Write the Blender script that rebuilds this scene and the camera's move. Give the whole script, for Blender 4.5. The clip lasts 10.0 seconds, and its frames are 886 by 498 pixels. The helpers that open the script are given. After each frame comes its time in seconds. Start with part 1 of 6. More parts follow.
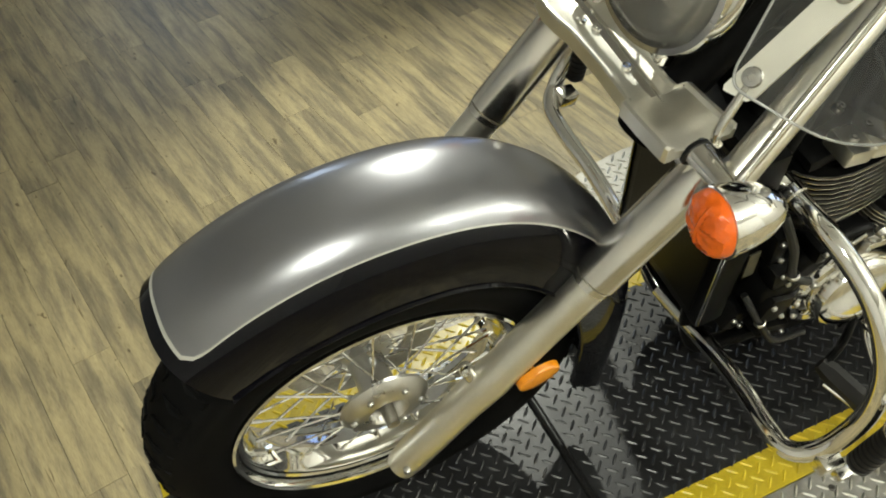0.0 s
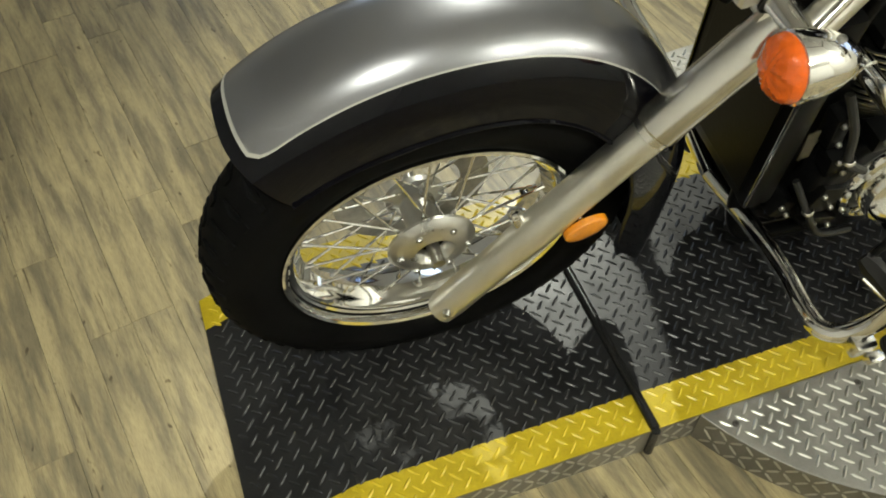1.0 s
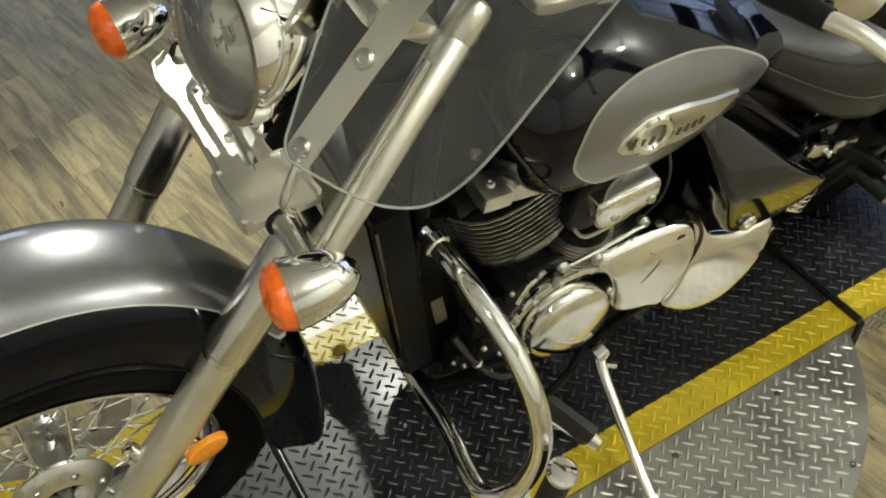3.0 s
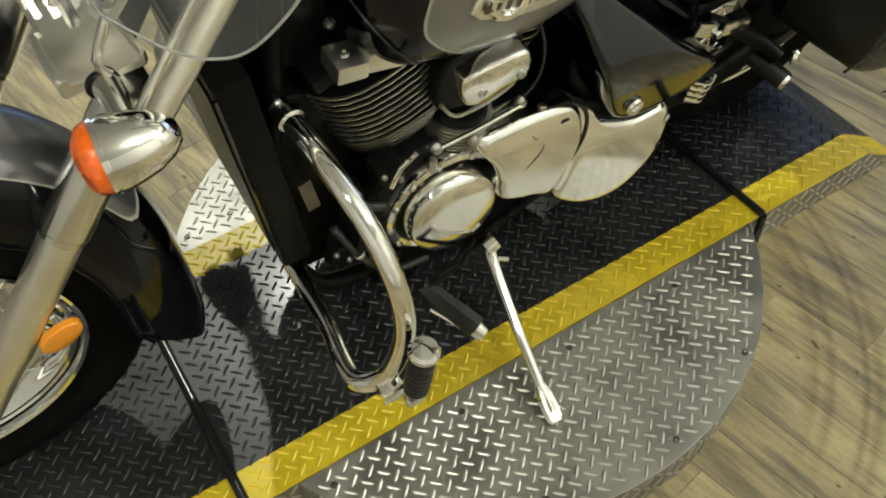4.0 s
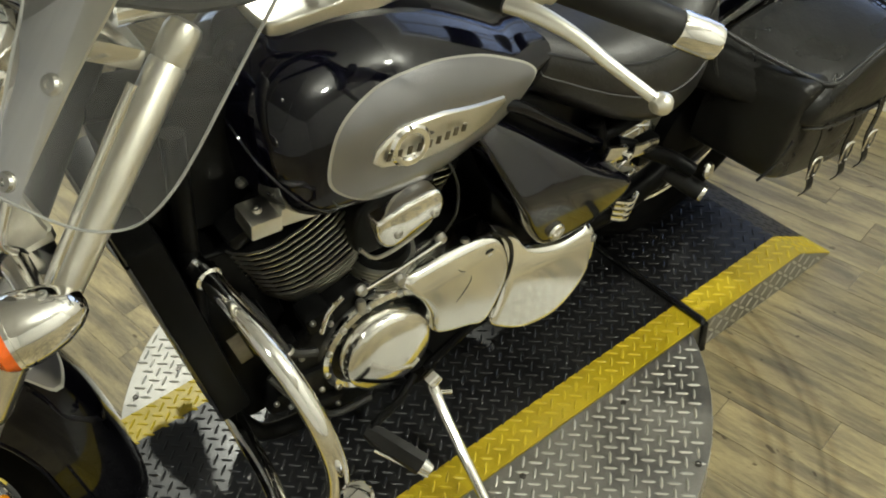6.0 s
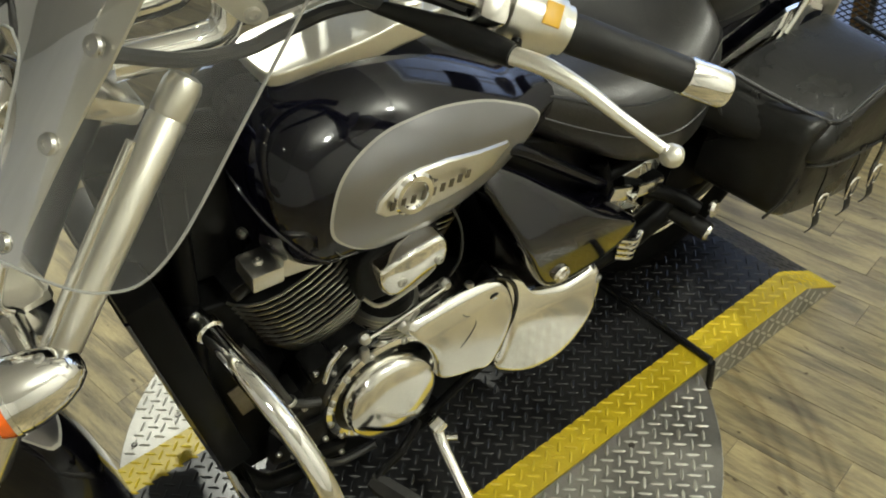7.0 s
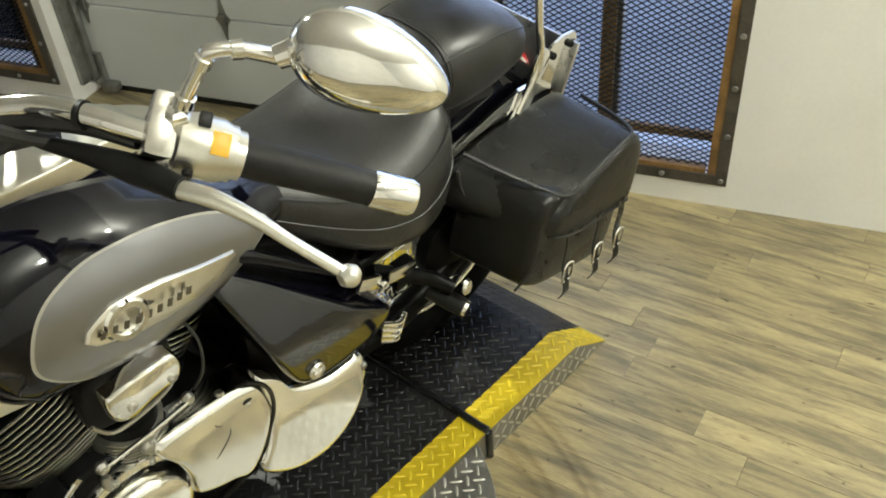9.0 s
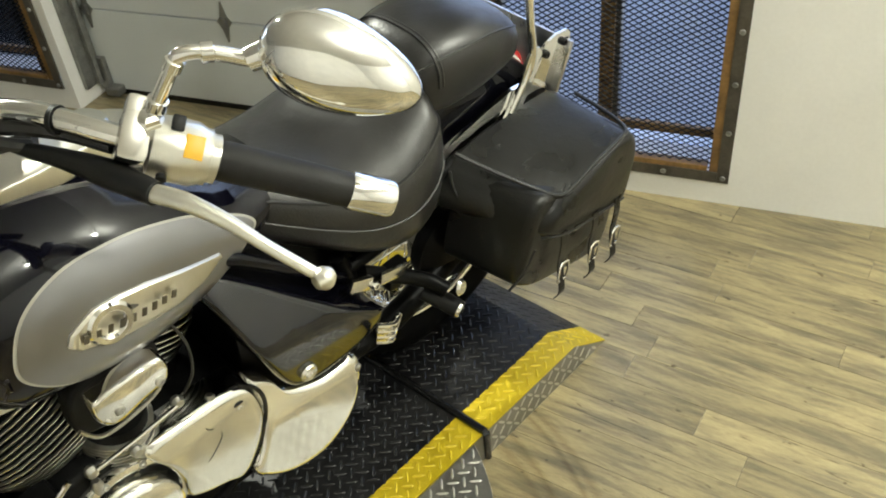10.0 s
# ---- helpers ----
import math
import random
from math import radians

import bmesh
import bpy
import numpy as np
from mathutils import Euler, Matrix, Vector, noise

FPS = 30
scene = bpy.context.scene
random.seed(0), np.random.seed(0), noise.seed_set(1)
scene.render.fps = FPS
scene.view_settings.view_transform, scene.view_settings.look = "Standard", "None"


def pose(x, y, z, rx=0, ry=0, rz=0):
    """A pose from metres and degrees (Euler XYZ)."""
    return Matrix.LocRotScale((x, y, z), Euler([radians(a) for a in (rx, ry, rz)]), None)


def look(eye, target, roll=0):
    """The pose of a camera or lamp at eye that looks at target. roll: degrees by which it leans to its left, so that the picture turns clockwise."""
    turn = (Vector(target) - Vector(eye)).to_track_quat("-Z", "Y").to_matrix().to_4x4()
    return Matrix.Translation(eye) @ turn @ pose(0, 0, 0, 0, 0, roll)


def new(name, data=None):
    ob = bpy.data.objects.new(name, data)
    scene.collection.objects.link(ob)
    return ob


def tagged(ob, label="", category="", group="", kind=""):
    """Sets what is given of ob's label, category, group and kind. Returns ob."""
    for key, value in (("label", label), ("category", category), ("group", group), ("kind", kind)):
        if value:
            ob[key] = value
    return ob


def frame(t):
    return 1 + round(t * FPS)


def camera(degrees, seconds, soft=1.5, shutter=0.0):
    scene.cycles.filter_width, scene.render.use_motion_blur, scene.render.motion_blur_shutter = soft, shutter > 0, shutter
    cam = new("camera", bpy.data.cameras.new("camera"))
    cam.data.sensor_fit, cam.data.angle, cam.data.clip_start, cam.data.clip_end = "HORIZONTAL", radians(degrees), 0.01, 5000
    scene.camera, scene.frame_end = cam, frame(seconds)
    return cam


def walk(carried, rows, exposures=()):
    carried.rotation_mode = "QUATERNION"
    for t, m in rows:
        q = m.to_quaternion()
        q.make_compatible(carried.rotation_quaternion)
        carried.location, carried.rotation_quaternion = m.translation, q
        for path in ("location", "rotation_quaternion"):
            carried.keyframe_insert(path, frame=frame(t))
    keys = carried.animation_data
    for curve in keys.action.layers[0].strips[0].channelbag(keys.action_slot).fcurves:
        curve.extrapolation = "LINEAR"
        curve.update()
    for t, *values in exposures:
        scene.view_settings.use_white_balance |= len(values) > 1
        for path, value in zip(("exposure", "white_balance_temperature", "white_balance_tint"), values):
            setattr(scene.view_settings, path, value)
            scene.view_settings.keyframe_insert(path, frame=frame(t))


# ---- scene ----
cam = camera(53.3, 10.0, soft=1.9)
PATH = [
    (0, (-0.551, -0.454, 1.512), (0.002, 0.785, 0.043), -1.7),
    (0.5, (-0.607, -0.474, 1.452), (-0.085, 0.707, -0.075), 1.6),
    (1, (-0.630, -0.548, 1.441), (-0.185, 0.608, -0.129), 1.6),
    (1.5, (-0.593, -0.573, 1.450), (-0.029, 0.570, -0.092), 1.1),
    (1.7, (-0.565, -0.558, 1.451), (0.058, 0.613, -0.047), 0.3),
    (2, (-0.446, -0.585, 1.506), (0.167, 0.585, 0.005), -1.3),
    (2.2, (-0.343, -0.572, 1.528), (0.307, 0.614, 0.055), -1.3),
    (2.5, (-0.239, -0.585, 1.544), (0.418, 0.635, 0.101), -2.5),
    (2.7, (-0.185, -0.588, 1.545), (0.452, 0.643, 0.103), -4.0),
    (3.8, (-0.008, -0.716, 1.452), (0.614, 0.420, -0.072), -3.7),
    (4, (-0.001, -0.732, 1.433), (0.628, 0.381, -0.106), -3.7),
    (4.2, (-0.006, -0.750, 1.408), (0.618, 0.377, -0.122), -3.0),
    (4.5, (-0.008, -0.782, 1.367), (0.637, 0.295, -0.190), -0.1),
    (5, (0.053, -0.771, 1.391), (0.760, 0.321, -0.128), -5.8),
    (5.2, (0.060, -0.769, 1.406), (0.783, 0.374, -0.067), -6.2),
    (5.5, (0.072, -0.773, 1.426), (0.828, 0.403, -0.005), -6.0),
    (6, (0.080, -0.790, 1.455), (0.857, 0.470, 0.111), -7.3),
    (6.2, (0.092, -0.791, 1.453), (0.897, 0.447, 0.104), -6.6),
    (7.3, (0.100, -0.743, 1.469), (0.908, 0.551, 0.175), -7.9),
    (7.5, (0.107, -0.749, 1.463), (0.914, 0.525, 0.149), -7.7),
    (7.7, (0.110, -0.754, 1.475), (0.910, 0.544, 0.181), -8.8),
    (8, (0.117, -0.760, 1.486), (0.940, 0.528, 0.197), -8.9),
    (8.2, (0.114, -0.791, 1.502), (0.964, 0.489, 0.221), -9.0),
    (8.5, (0.191, -0.797, 1.491), (1.158, 0.371, 0.187), -7.2),
    (9, (0.261, -0.835, 1.512), (1.376, 0.265, 0.268), -4.6),
    (9.5, (0.291, -0.854, 1.519), (1.442, 0.226, 0.290), -3.5),
    (10, (0.294, -0.862, 1.506), (1.386, 0.263, 0.264), -5.9),
]
walk(cam, [(t, look(eye, target, roll)) for t, eye, target, roll in PATH], exposures=[(0.0, -0.83), (1.0, -0.92), (2.0, -0.96), (4.5, -0.94), (8.0, -0.8), (9.0, -0.52), (10.0, -0.46)])

# ---- light ----
FLOOR = -0.084
world = bpy.data.worlds.new("world")
scene.world = world
world.use_nodes = True
wn = world.node_tree
sky = wn.nodes.new("ShaderNodeTexSky")
sky.sky_type, sky.sun_disc = "NISHITA", False
sky.sun_elevation, sky.sun_rotation = radians(35), radians(120)
wn.nodes["Background"].inputs["Strength"].default_value = 0.12
wn.links.new(sky.outputs["Color"], wn.nodes["Background"].inputs["Color"])


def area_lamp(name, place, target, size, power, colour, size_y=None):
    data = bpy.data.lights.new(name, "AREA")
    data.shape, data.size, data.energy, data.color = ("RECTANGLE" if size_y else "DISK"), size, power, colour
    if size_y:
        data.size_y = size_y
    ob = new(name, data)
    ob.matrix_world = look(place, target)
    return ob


WARM = (0.98, 1.0, 0.87)


def spot(place, target, power, degrees, size=0.045, colour=WARM, blend=0.7):
    data = bpy.data.lights.new("ceiling_spot", "SPOT")
    data.energy, data.shadow_soft_size, data.color = power, size, colour
    data.spot_size, data.spot_blend = radians(degrees), blend
    new("ceiling_spot", data).matrix_world = look(place, target)



def bulb(place, power, size=0.05, colour=WARM):
    data = bpy.data.lights.new("unseen_fill_bulb", "POINT")
    data.energy, data.shadow_soft_size, data.color = power, size, colour
    new("unseen_fill_bulb", data).location = place


spot((0.95, 2.45, 2.75), (0.2, 0.30, 0.0), 660, 54, size=0.035, blend=0.5)
spot((-1.0, -1.0, 2.75), (-0.95, 0.45, 0.0), 300, 66)
# unseen bulbs added as fill, mainly to brighten the window wall
bulb((1.2, -1.8, 2.55), 130)
bulb((2.6, -1.6, 2.55), 155)
bulb((1.9, 1.4, 2.6), 60)
# daylight through the barred window
area_lamp("window_daylight", (2.19, 0.40, 1.05), (0.9, -0.1, 0.6), 0.74, 7, (0.7, 0.82, 1.0), 1.7)
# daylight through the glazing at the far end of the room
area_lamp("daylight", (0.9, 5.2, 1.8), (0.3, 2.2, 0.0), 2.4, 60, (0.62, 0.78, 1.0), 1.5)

# ---- materials ----
def ramp(nodes, stops):
    r = nodes.new("ShaderNodeValToRGB")
    while len(r.color_ramp.elements) < len(stops):
        r.color_ramp.elements.new(0.5)
    for e, (p, c) in zip(r.color_ramp.elements, stops):
        e.position, e.color = p, (*c, 1)
    return r


def surface(name, colour, rough=0.5, metal=0.0, vary=0.12, scale=8.0, bump=0.0, fine=120.0, rough_vary=0.1, coat=0.0, spec=0.5, per_piece=0.0, grain=None, relief=0.0):
    """A surface with broad stains, fine grain, uneven gloss and fine relief."""
    m = bpy.data.materials.new(name)
    m.use_nodes = True
    n, l = m.node_tree.nodes, m.node_tree.links
    b = n["Principled BSDF"]
    b.inputs["Metallic"].default_value = metal
    b.inputs["Coat Weight"].default_value = coat
    b.inputs["Coat Roughness"].default_value = 0.04
    b.inputs["Specular IOR Level"].default_value = spec
    co = n.new("ShaderNodeTexCoord")
    mp = n.new("ShaderNodeMapping")
    l.new(co.outputs["Object"], mp.inputs["Vector"])
    if grain:
        mp.inputs["Scale"].default_value = grain
    big, small = n.new("ShaderNodeTexNoise"), n.new("ShaderNodeTexNoise")
    big.inputs["Scale"].default_value, big.inputs["Detail"].default_value = scale, 5
    small.inputs["Scale"].default_value, small.inputs["Detail"].default_value = fine, 4
    l.new(mp.outputs["Vector"], big.inputs["Vector"])
    l.new(mp.outputs["Vector"], small.inputs["Vector"])
    mix = n.new("ShaderNodeMath")
    mix.operation = "MULTIPLY_ADD"
    mix.inputs[1].default_value = 0.35
    l.new(small.outputs["Fac"], mix.inputs[0])
    l.new(big.outputs["Fac"], mix.inputs[2])
    lo, hi = [c * (1 - vary) for c in colour], [min(1, c * (1 + vary)) for c in colour]
    r = ramp(n, [(0.45, lo), (0.9, hi)])
    l.new(mix.outputs[0], r.inputs["Fac"])
    out = r.outputs["Color"]
    if per_piece:
        info, hs = n.new("ShaderNodeObjectInfo"), n.new("ShaderNodeHueSaturation")
        mr = n.new("ShaderNodeMapRange")
        mr.inputs["To Min"].default_value, mr.inputs["To Max"].default_value = 1 - per_piece, 1 + per_piece
        l.new(info.outputs["Random"], mr.inputs["Value"])
        l.new(mr.outputs["Result"], hs.inputs["Value"])
        l.new(out, hs.inputs["Color"])
        out = hs.outputs["Color"]
    l.new(out, b.inputs["Base Color"])
    rr = n.new("ShaderNodeMapRange")
    rr.inputs["From Min"].default_value, rr.inputs["From Max"].default_value = 0.3, 0.8
    rr.inputs["To Min"].default_value, rr.inputs["To Max"].default_value = max(0.02, rough * (1 - rough_vary)), min(1, rough * (1 + rough_vary))
    l.new(big.outputs["Fac"], rr.inputs["Value"])
    l.new(rr.outputs["Result"], b.inputs["Roughness"])
    if bump:
        bp = n.new("ShaderNodeBump")
        bp.inputs["Strength"].default_value, bp.inputs["Distance"].default_value = 1.0, bump
        l.new(small.outputs["Fac"], bp.inputs["Height"])
        if relief:
            wide = n.new("ShaderNodeBump")
            wide.inputs["Distance"].default_value = relief
            l.new(big.outputs["Fac"], wide.inputs["Height"])
            l.new(wide.outputs["Normal"], bp.inputs["Normal"])
        l.new(bp.outputs["Normal"], b.inputs["Normal"])
    return m


def glass(name, colour=(1, 1, 1), rough=0.0, ior=1.45, glare=0.0):
    m = bpy.data.materials.new(name)
    m.use_nodes = True
    n, l = m.node_tree.nodes, m.node_tree.links
    b = n["Principled BSDF"]
    n.remove(b)
    clear, shine, mix, fr = n.new("ShaderNodeBsdfTransparent"), n.new("ShaderNodeBsdfGlossy"), n.new("ShaderNodeMixShader"), n.new("ShaderNodeFresnel")
    clear.inputs["Color"].default_value = (*colour, 1)
    shine.inputs["Roughness"].default_value = rough
    fr.inputs["IOR"].default_value = ior
    l.new(fr.outputs["Fac"], mix.inputs["Fac"])
    l.new(clear.outputs[0], mix.inputs[1])
    l.new(shine.outputs[0], mix.inputs[2])
    last = mix
    # diffuse white mixed in, standing for the bright room reflected in the glass
    if glare:
        glare_white, veil = n.new("ShaderNodeBsdfDiffuse"), n.new("ShaderNodeMixShader")
        glare_white.inputs["Color"].default_value = (0.8, 0.8, 0.78, 1)
        veil.inputs["Fac"].default_value = glare
        l.new(mix.outputs[0], veil.inputs[1])
        l.new(glare_white.outputs[0], veil.inputs[2])
        last = veil
    l.new(last.outputs[0], n["Material Output"].inputs["Surface"])
    return m


def glow(name, colour, strength):
    m = bpy.data.materials.new(name)
    m.use_nodes = True
    b = m.node_tree.nodes["Principled BSDF"]
    b.inputs["Base Color"].default_value = (*colour, 1)
    b.inputs["Emission Color"].default_value = (*colour, 1)
    b.inputs["Emission Strength"].default_value = strength
    return m


CHROME = surface("chrome", (0.87, 0.86, 0.83), 0.07, 1.0, 0.04, 14, rough_vary=0.5)
CHROME_SOFT = surface("polished_alloy", (0.74, 0.72, 0.67), 0.2, 1.0, 0.08, 12, rough_vary=0.3, bump=0.00006, fine=300)
SATIN = surface("satin_alloy", (0.62, 0.61, 0.58), 0.34, 1.0, 0.1, 20, rough_vary=0.3)
STEEL = surface("zinc_steel", (0.5, 0.49, 0.46), 0.32, 1.0, 0.2, 30)
DULL_METAL = surface("tarnished_metal", (0.17, 0.155, 0.13), 0.38, 1.0, 0.2, 30)
BLACK_GLOSS = surface("black_gloss_paint", (0.002, 0.002, 0.0035), 0.05, 0.0, 0.2, 6, coat=0.22, spec=0.12)
BLACK_COAT = surface("black_clear_coat", (0.003, 0.003, 0.006), 0.09, 0.0, 0.2, 6, coat=0.75, spec=0.3)
TANK_BLACK = surface("black_tank_paint", (0.002, 0.002, 0.005), 0.08, 0.0, 0.2, 6, coat=0.35, spec=0.2)
POLISHED = surface("polished_cover", (0.90, 0.89, 0.85), 0.13, 1.0, 0.04, 12, rough_vary=0.3)
GREY_PAINT = surface("grey_metallic_paint", (0.22, 0.22, 0.235), 0.33, 0.85, 0.08, 5, coat=1.0, fine=900, bump=0.00002)
PIN = surface("silver_pinstripe", (0.42, 0.41, 0.37), 0.35, 0.2, 0.05)
BLACK_SATIN = surface("black_satin_paint", (0.004, 0.004, 0.004), 0.32, 0.0, 0.25, 18, spec=0.06)
BLACK_PLASTIC = surface("black_plastic", (0.010, 0.010, 0.010), 0.45, 0.0, 0.2, 20, spec=0.2, bump=0.0001, fine=500)
RUBBER = surface("tyre_rubber", (0.005, 0.005, 0.005), 0.62, 0.0, 0.25, 16, spec=0.03, bump=0.0002, fine=260)
GRIP_RUBBER = surface("grip_rubber", (0.014, 0.0135, 0.013), 0.55, 0.0, 0.15, 30, spec=0.25)
LEATHER = surface("black_leather", (0.008, 0.0078, 0.0072), 0.31, 0.0, 0.1, 11, bump=0.0004, fine=190, rough_vary=0.2, relief=0.003, spec=0.30)
VINYL = surface("black_seat_vinyl", (0.015, 0.0145, 0.014), 0.4, 0.0, 0.2, 9, bump=0.00035, fine=240, rough_vary=0.3, relief=0.004)
PIPING = surface("black_piping", (0.012, 0.012, 0.012), 0.4)
ENGINE_BLACK = surface("engine_black", (0.005, 0.005, 0.005), 0.36, 0.0, 0.4, 25, spec=0.12, bump=0.0002)
FIN_EDGE = surface("machined_fin", (0.72, 0.70, 0.64), 0.34, 1.0, 0.2, 40)
ORANGE = surface("amber_lens", (0.78, 0.125, 0.006), 0.14, 0.0, 0.12, 60, bump=0.003, fine=95, coat=0.6)
AMBER = surface("amber_reflector", (0.66, 0.23, 0.008), 0.15, 0.0, 0.12, 60, bump=0.0006, fine=300, coat=0.6)
RED = surface("red_lens", (0.5, 0.02, 0.02), 0.15, 0.0, 0.1, 60, coat=0.5)
LABEL_ORANGE = surface("orange_label", (0.85, 0.48, 0.02), 0.4, 0.0, 0.05)
CLEAR = glass("clear_screen", (0.93, 0.93, 0.91), 0.02, glare=0.055)
LENS = glass("headlamp_glass", (0.95, 0.95, 0.91), 0.04, 1.5, glare=0.13)
PANE = glass("window_pane", (0.9, 0.93, 0.97), 0.0)
PLATE_EDGE = surface("plate_edge", (0.34, 0.34, 0.32), 0.3, 0.0, 0.05, coat=0.3)
TREAD_BLACK = surface("black_tread_plate", (0.0095, 0.0095, 0.010), 0.42, 0.0, 0.35, 9, bump=0.0003, fine=200, rough_vary=0.3, spec=0.5)
TREAD_YELLOW = surface("yellow_painted_plate", (0.47, 0.35, 0.012), 0.42, 0.0, 0.2, 10, bump=0.0002, fine=160, rough_vary=0.3)
TREAD_ALLOY = surface("aluminium_tread_plate", (0.31, 0.30, 0.275), 0.55, 1.0, 0.18, 9, bump=0.0002, fine=220, rough_vary=0.35)
# same alloy as the plate, paler: the bars' bevel glints put into the colour
GLINT_ALLOY = surface("glinting_tread_bar", (0.60, 0.59, 0.545), 0.40, 1.0, 0.12, 12)
# tread bars in a lighter yellow than the band round them
BAR_YELLOW = surface("yellow_tread_bar", (0.60, 0.45, 0.02), 0.34, 0.0, 0.12, 12)
HOUSING = surface("matt_cast_alloy", (0.80, 0.78, 0.71), 0.36, 1.0, 0.06, 14, bump=0.0001, fine=260)
WALL_WHITE = surface("white_wall_paint", (0.90, 0.89, 0.86), 0.6, 0.0, 0.05, 2.5, bump=0.0004, fine=90)
DOOR_WHITE = surface("white_door_panel", (0.70, 0.73, 0.73), 0.45, 0.0, 0.05, 2, bump=0.0003, fine=160)
CEILING_PAINT = surface("white_ceiling", (0.66, 0.655, 0.63), 0.8, 0.0, 0.04, 2)
RAW_STEEL = surface("raw_steel_frame", (0.10, 0.09, 0.075), 0.45, 0.5, 0.4, 12, bump=0.0003)
RUST = surface("brown_steel", (0.24, 0.135, 0.045), 0.6, 0.2, 0.4, 14, bump=0.0004)
MESH_STEEL = surface("dark_mesh_steel", (0.006, 0.006, 0.007), 0.5, 0.0, 0.2, spec=0.2)
GALV = surface("galvanised", (0.3, 0.3, 0.29), 0.45, 0.8, 0.25, 20)
DARK_SEAL = surface("rubber_seal", (0.010, 0.010, 0.010), 0.26)
SCREW = surface("dark_screw", (0.12, 0.11, 0.1), 0.4, 0.9, 0.2)
PAVING = surface("pale_concrete", (0.42, 0.41, 0.39), 0.8, 0.0, 0.15, 3, bump=0.001, fine=60)
CABLE = surface("cable_sheath", (0.016, 0.016, 0.016), 0.42)
SKY_GLOW = glow("daylight_outside", (0.50, 0.64, 0.98), 3.2)


def plank_material():
    m = bpy.data.materials.new("whitewashed_planks")
    m.use_nodes = True
    n, l = m.node_tree.nodes, m.node_tree.links
    b = n["Principled BSDF"]
    co, info = n.new("ShaderNodeTexCoord"), n.new("ShaderNodeObjectInfo")
    shift = n.new("ShaderNodeVectorMath")
    shift.operation = "MULTIPLY_ADD"
    shift.inputs[1].default_value = (37.0, 11.0, 5.0)
    l.new(info.outputs["Random"], shift.inputs[0])
    l.new(co.outputs["Object"], shift.inputs[2])

    def field(scale, detail, stretch, distort=0.0):
        mp, t = n.new("ShaderNodeMapping"), n.new("ShaderNodeTexNoise")
        mp.inputs["Scale"].default_value = stretch
        t.inputs["Scale"].default_value, t.inputs["Detail"].default_value, t.inputs["Distortion"].default_value = scale, detail, distort
        l.new(shift.outputs[0], mp.inputs["Vector"])
        l.new(mp.outputs["Vector"], t.inputs["Vector"])
        return t.outputs["Fac"]

    broad = field(4.0, 3, (1.0, 6.5, 1.0), 0.35)
    streak = field(9.0, 9, (1.0, 9.0, 1.0), 0.35)
    grain = field(60.0, 5, (1.0, 16.0, 1.0), 0.2)
    crack = field(9.0, 3, (0.8, 14.0, 1.0), 1.2)
    knot = field(24.0, 2, (1.0, 2.0, 1.0), 0.3)
    base = ramp(n, [(0.35, (0.160, 0.135, 0.084)), (0.46, (0.232, 0.195, 0.118)), (0.54, (0.330, 0.274, 0.153)), (0.64, (0.425, 0.350, 0.190))])
    add = n.new("ShaderNodeMath")
    add.operation = "MULTIPLY_ADD"
    add.inputs[1].default_value = 0.4
    half = n.new("ShaderNodeMath")
    half.operation = "MULTIPLY"
    half.inputs[1].default_value = 0.65
    l.new(broad, half.inputs[0])
    l.new(streak, add.inputs[0])
    l.new(half.outputs[0], add.inputs[2])
    l.new(add.outputs[0], base.inputs["Fac"])

    def darken(source, stops, colour):
        r, mix = ramp(n, stops), n.new("ShaderNodeMix")
        mix.data_type, mix.blend_type = "RGBA", "MULTIPLY"
        mix.inputs["Factor"].default_value = 1.0
        l.new(source, r.inputs["Fac"])
        l.new(colour, mix.inputs["A"])
        l.new(r.outputs["Color"], mix.inputs["B"])
        return mix.outputs["Result"]

    c = darken(grain, [(0.34, (0.72, 0.70, 0.67)), (0.56, (1, 1, 1))], base.outputs["Color"])
    c = darken(crack, [(0.27, (0.36, 0.33, 0.29)), (0.325, (1, 1, 1))], c)
    c = darken(knot, [(0.25, (0.36, 0.32, 0.26)), (0.30, (1, 1, 1))], c)
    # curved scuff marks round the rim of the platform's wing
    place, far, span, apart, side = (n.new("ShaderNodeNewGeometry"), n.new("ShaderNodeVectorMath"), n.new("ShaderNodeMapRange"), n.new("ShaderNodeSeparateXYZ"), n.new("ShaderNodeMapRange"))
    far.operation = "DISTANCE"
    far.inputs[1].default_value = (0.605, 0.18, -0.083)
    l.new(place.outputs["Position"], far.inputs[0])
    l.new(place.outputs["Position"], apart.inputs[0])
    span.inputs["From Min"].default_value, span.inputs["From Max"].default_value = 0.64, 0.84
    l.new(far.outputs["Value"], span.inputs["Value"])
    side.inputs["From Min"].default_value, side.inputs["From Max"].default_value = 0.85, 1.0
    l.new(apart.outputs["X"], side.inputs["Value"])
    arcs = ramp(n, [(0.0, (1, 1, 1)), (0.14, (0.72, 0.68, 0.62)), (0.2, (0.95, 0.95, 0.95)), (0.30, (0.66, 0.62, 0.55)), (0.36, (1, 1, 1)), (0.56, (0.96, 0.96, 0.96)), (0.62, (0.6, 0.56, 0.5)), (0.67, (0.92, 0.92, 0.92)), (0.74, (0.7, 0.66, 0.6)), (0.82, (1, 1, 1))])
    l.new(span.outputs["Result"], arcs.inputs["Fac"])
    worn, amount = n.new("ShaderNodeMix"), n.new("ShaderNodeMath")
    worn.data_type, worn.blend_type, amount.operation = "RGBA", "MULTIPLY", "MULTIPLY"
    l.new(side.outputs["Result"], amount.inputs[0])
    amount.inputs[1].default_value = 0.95
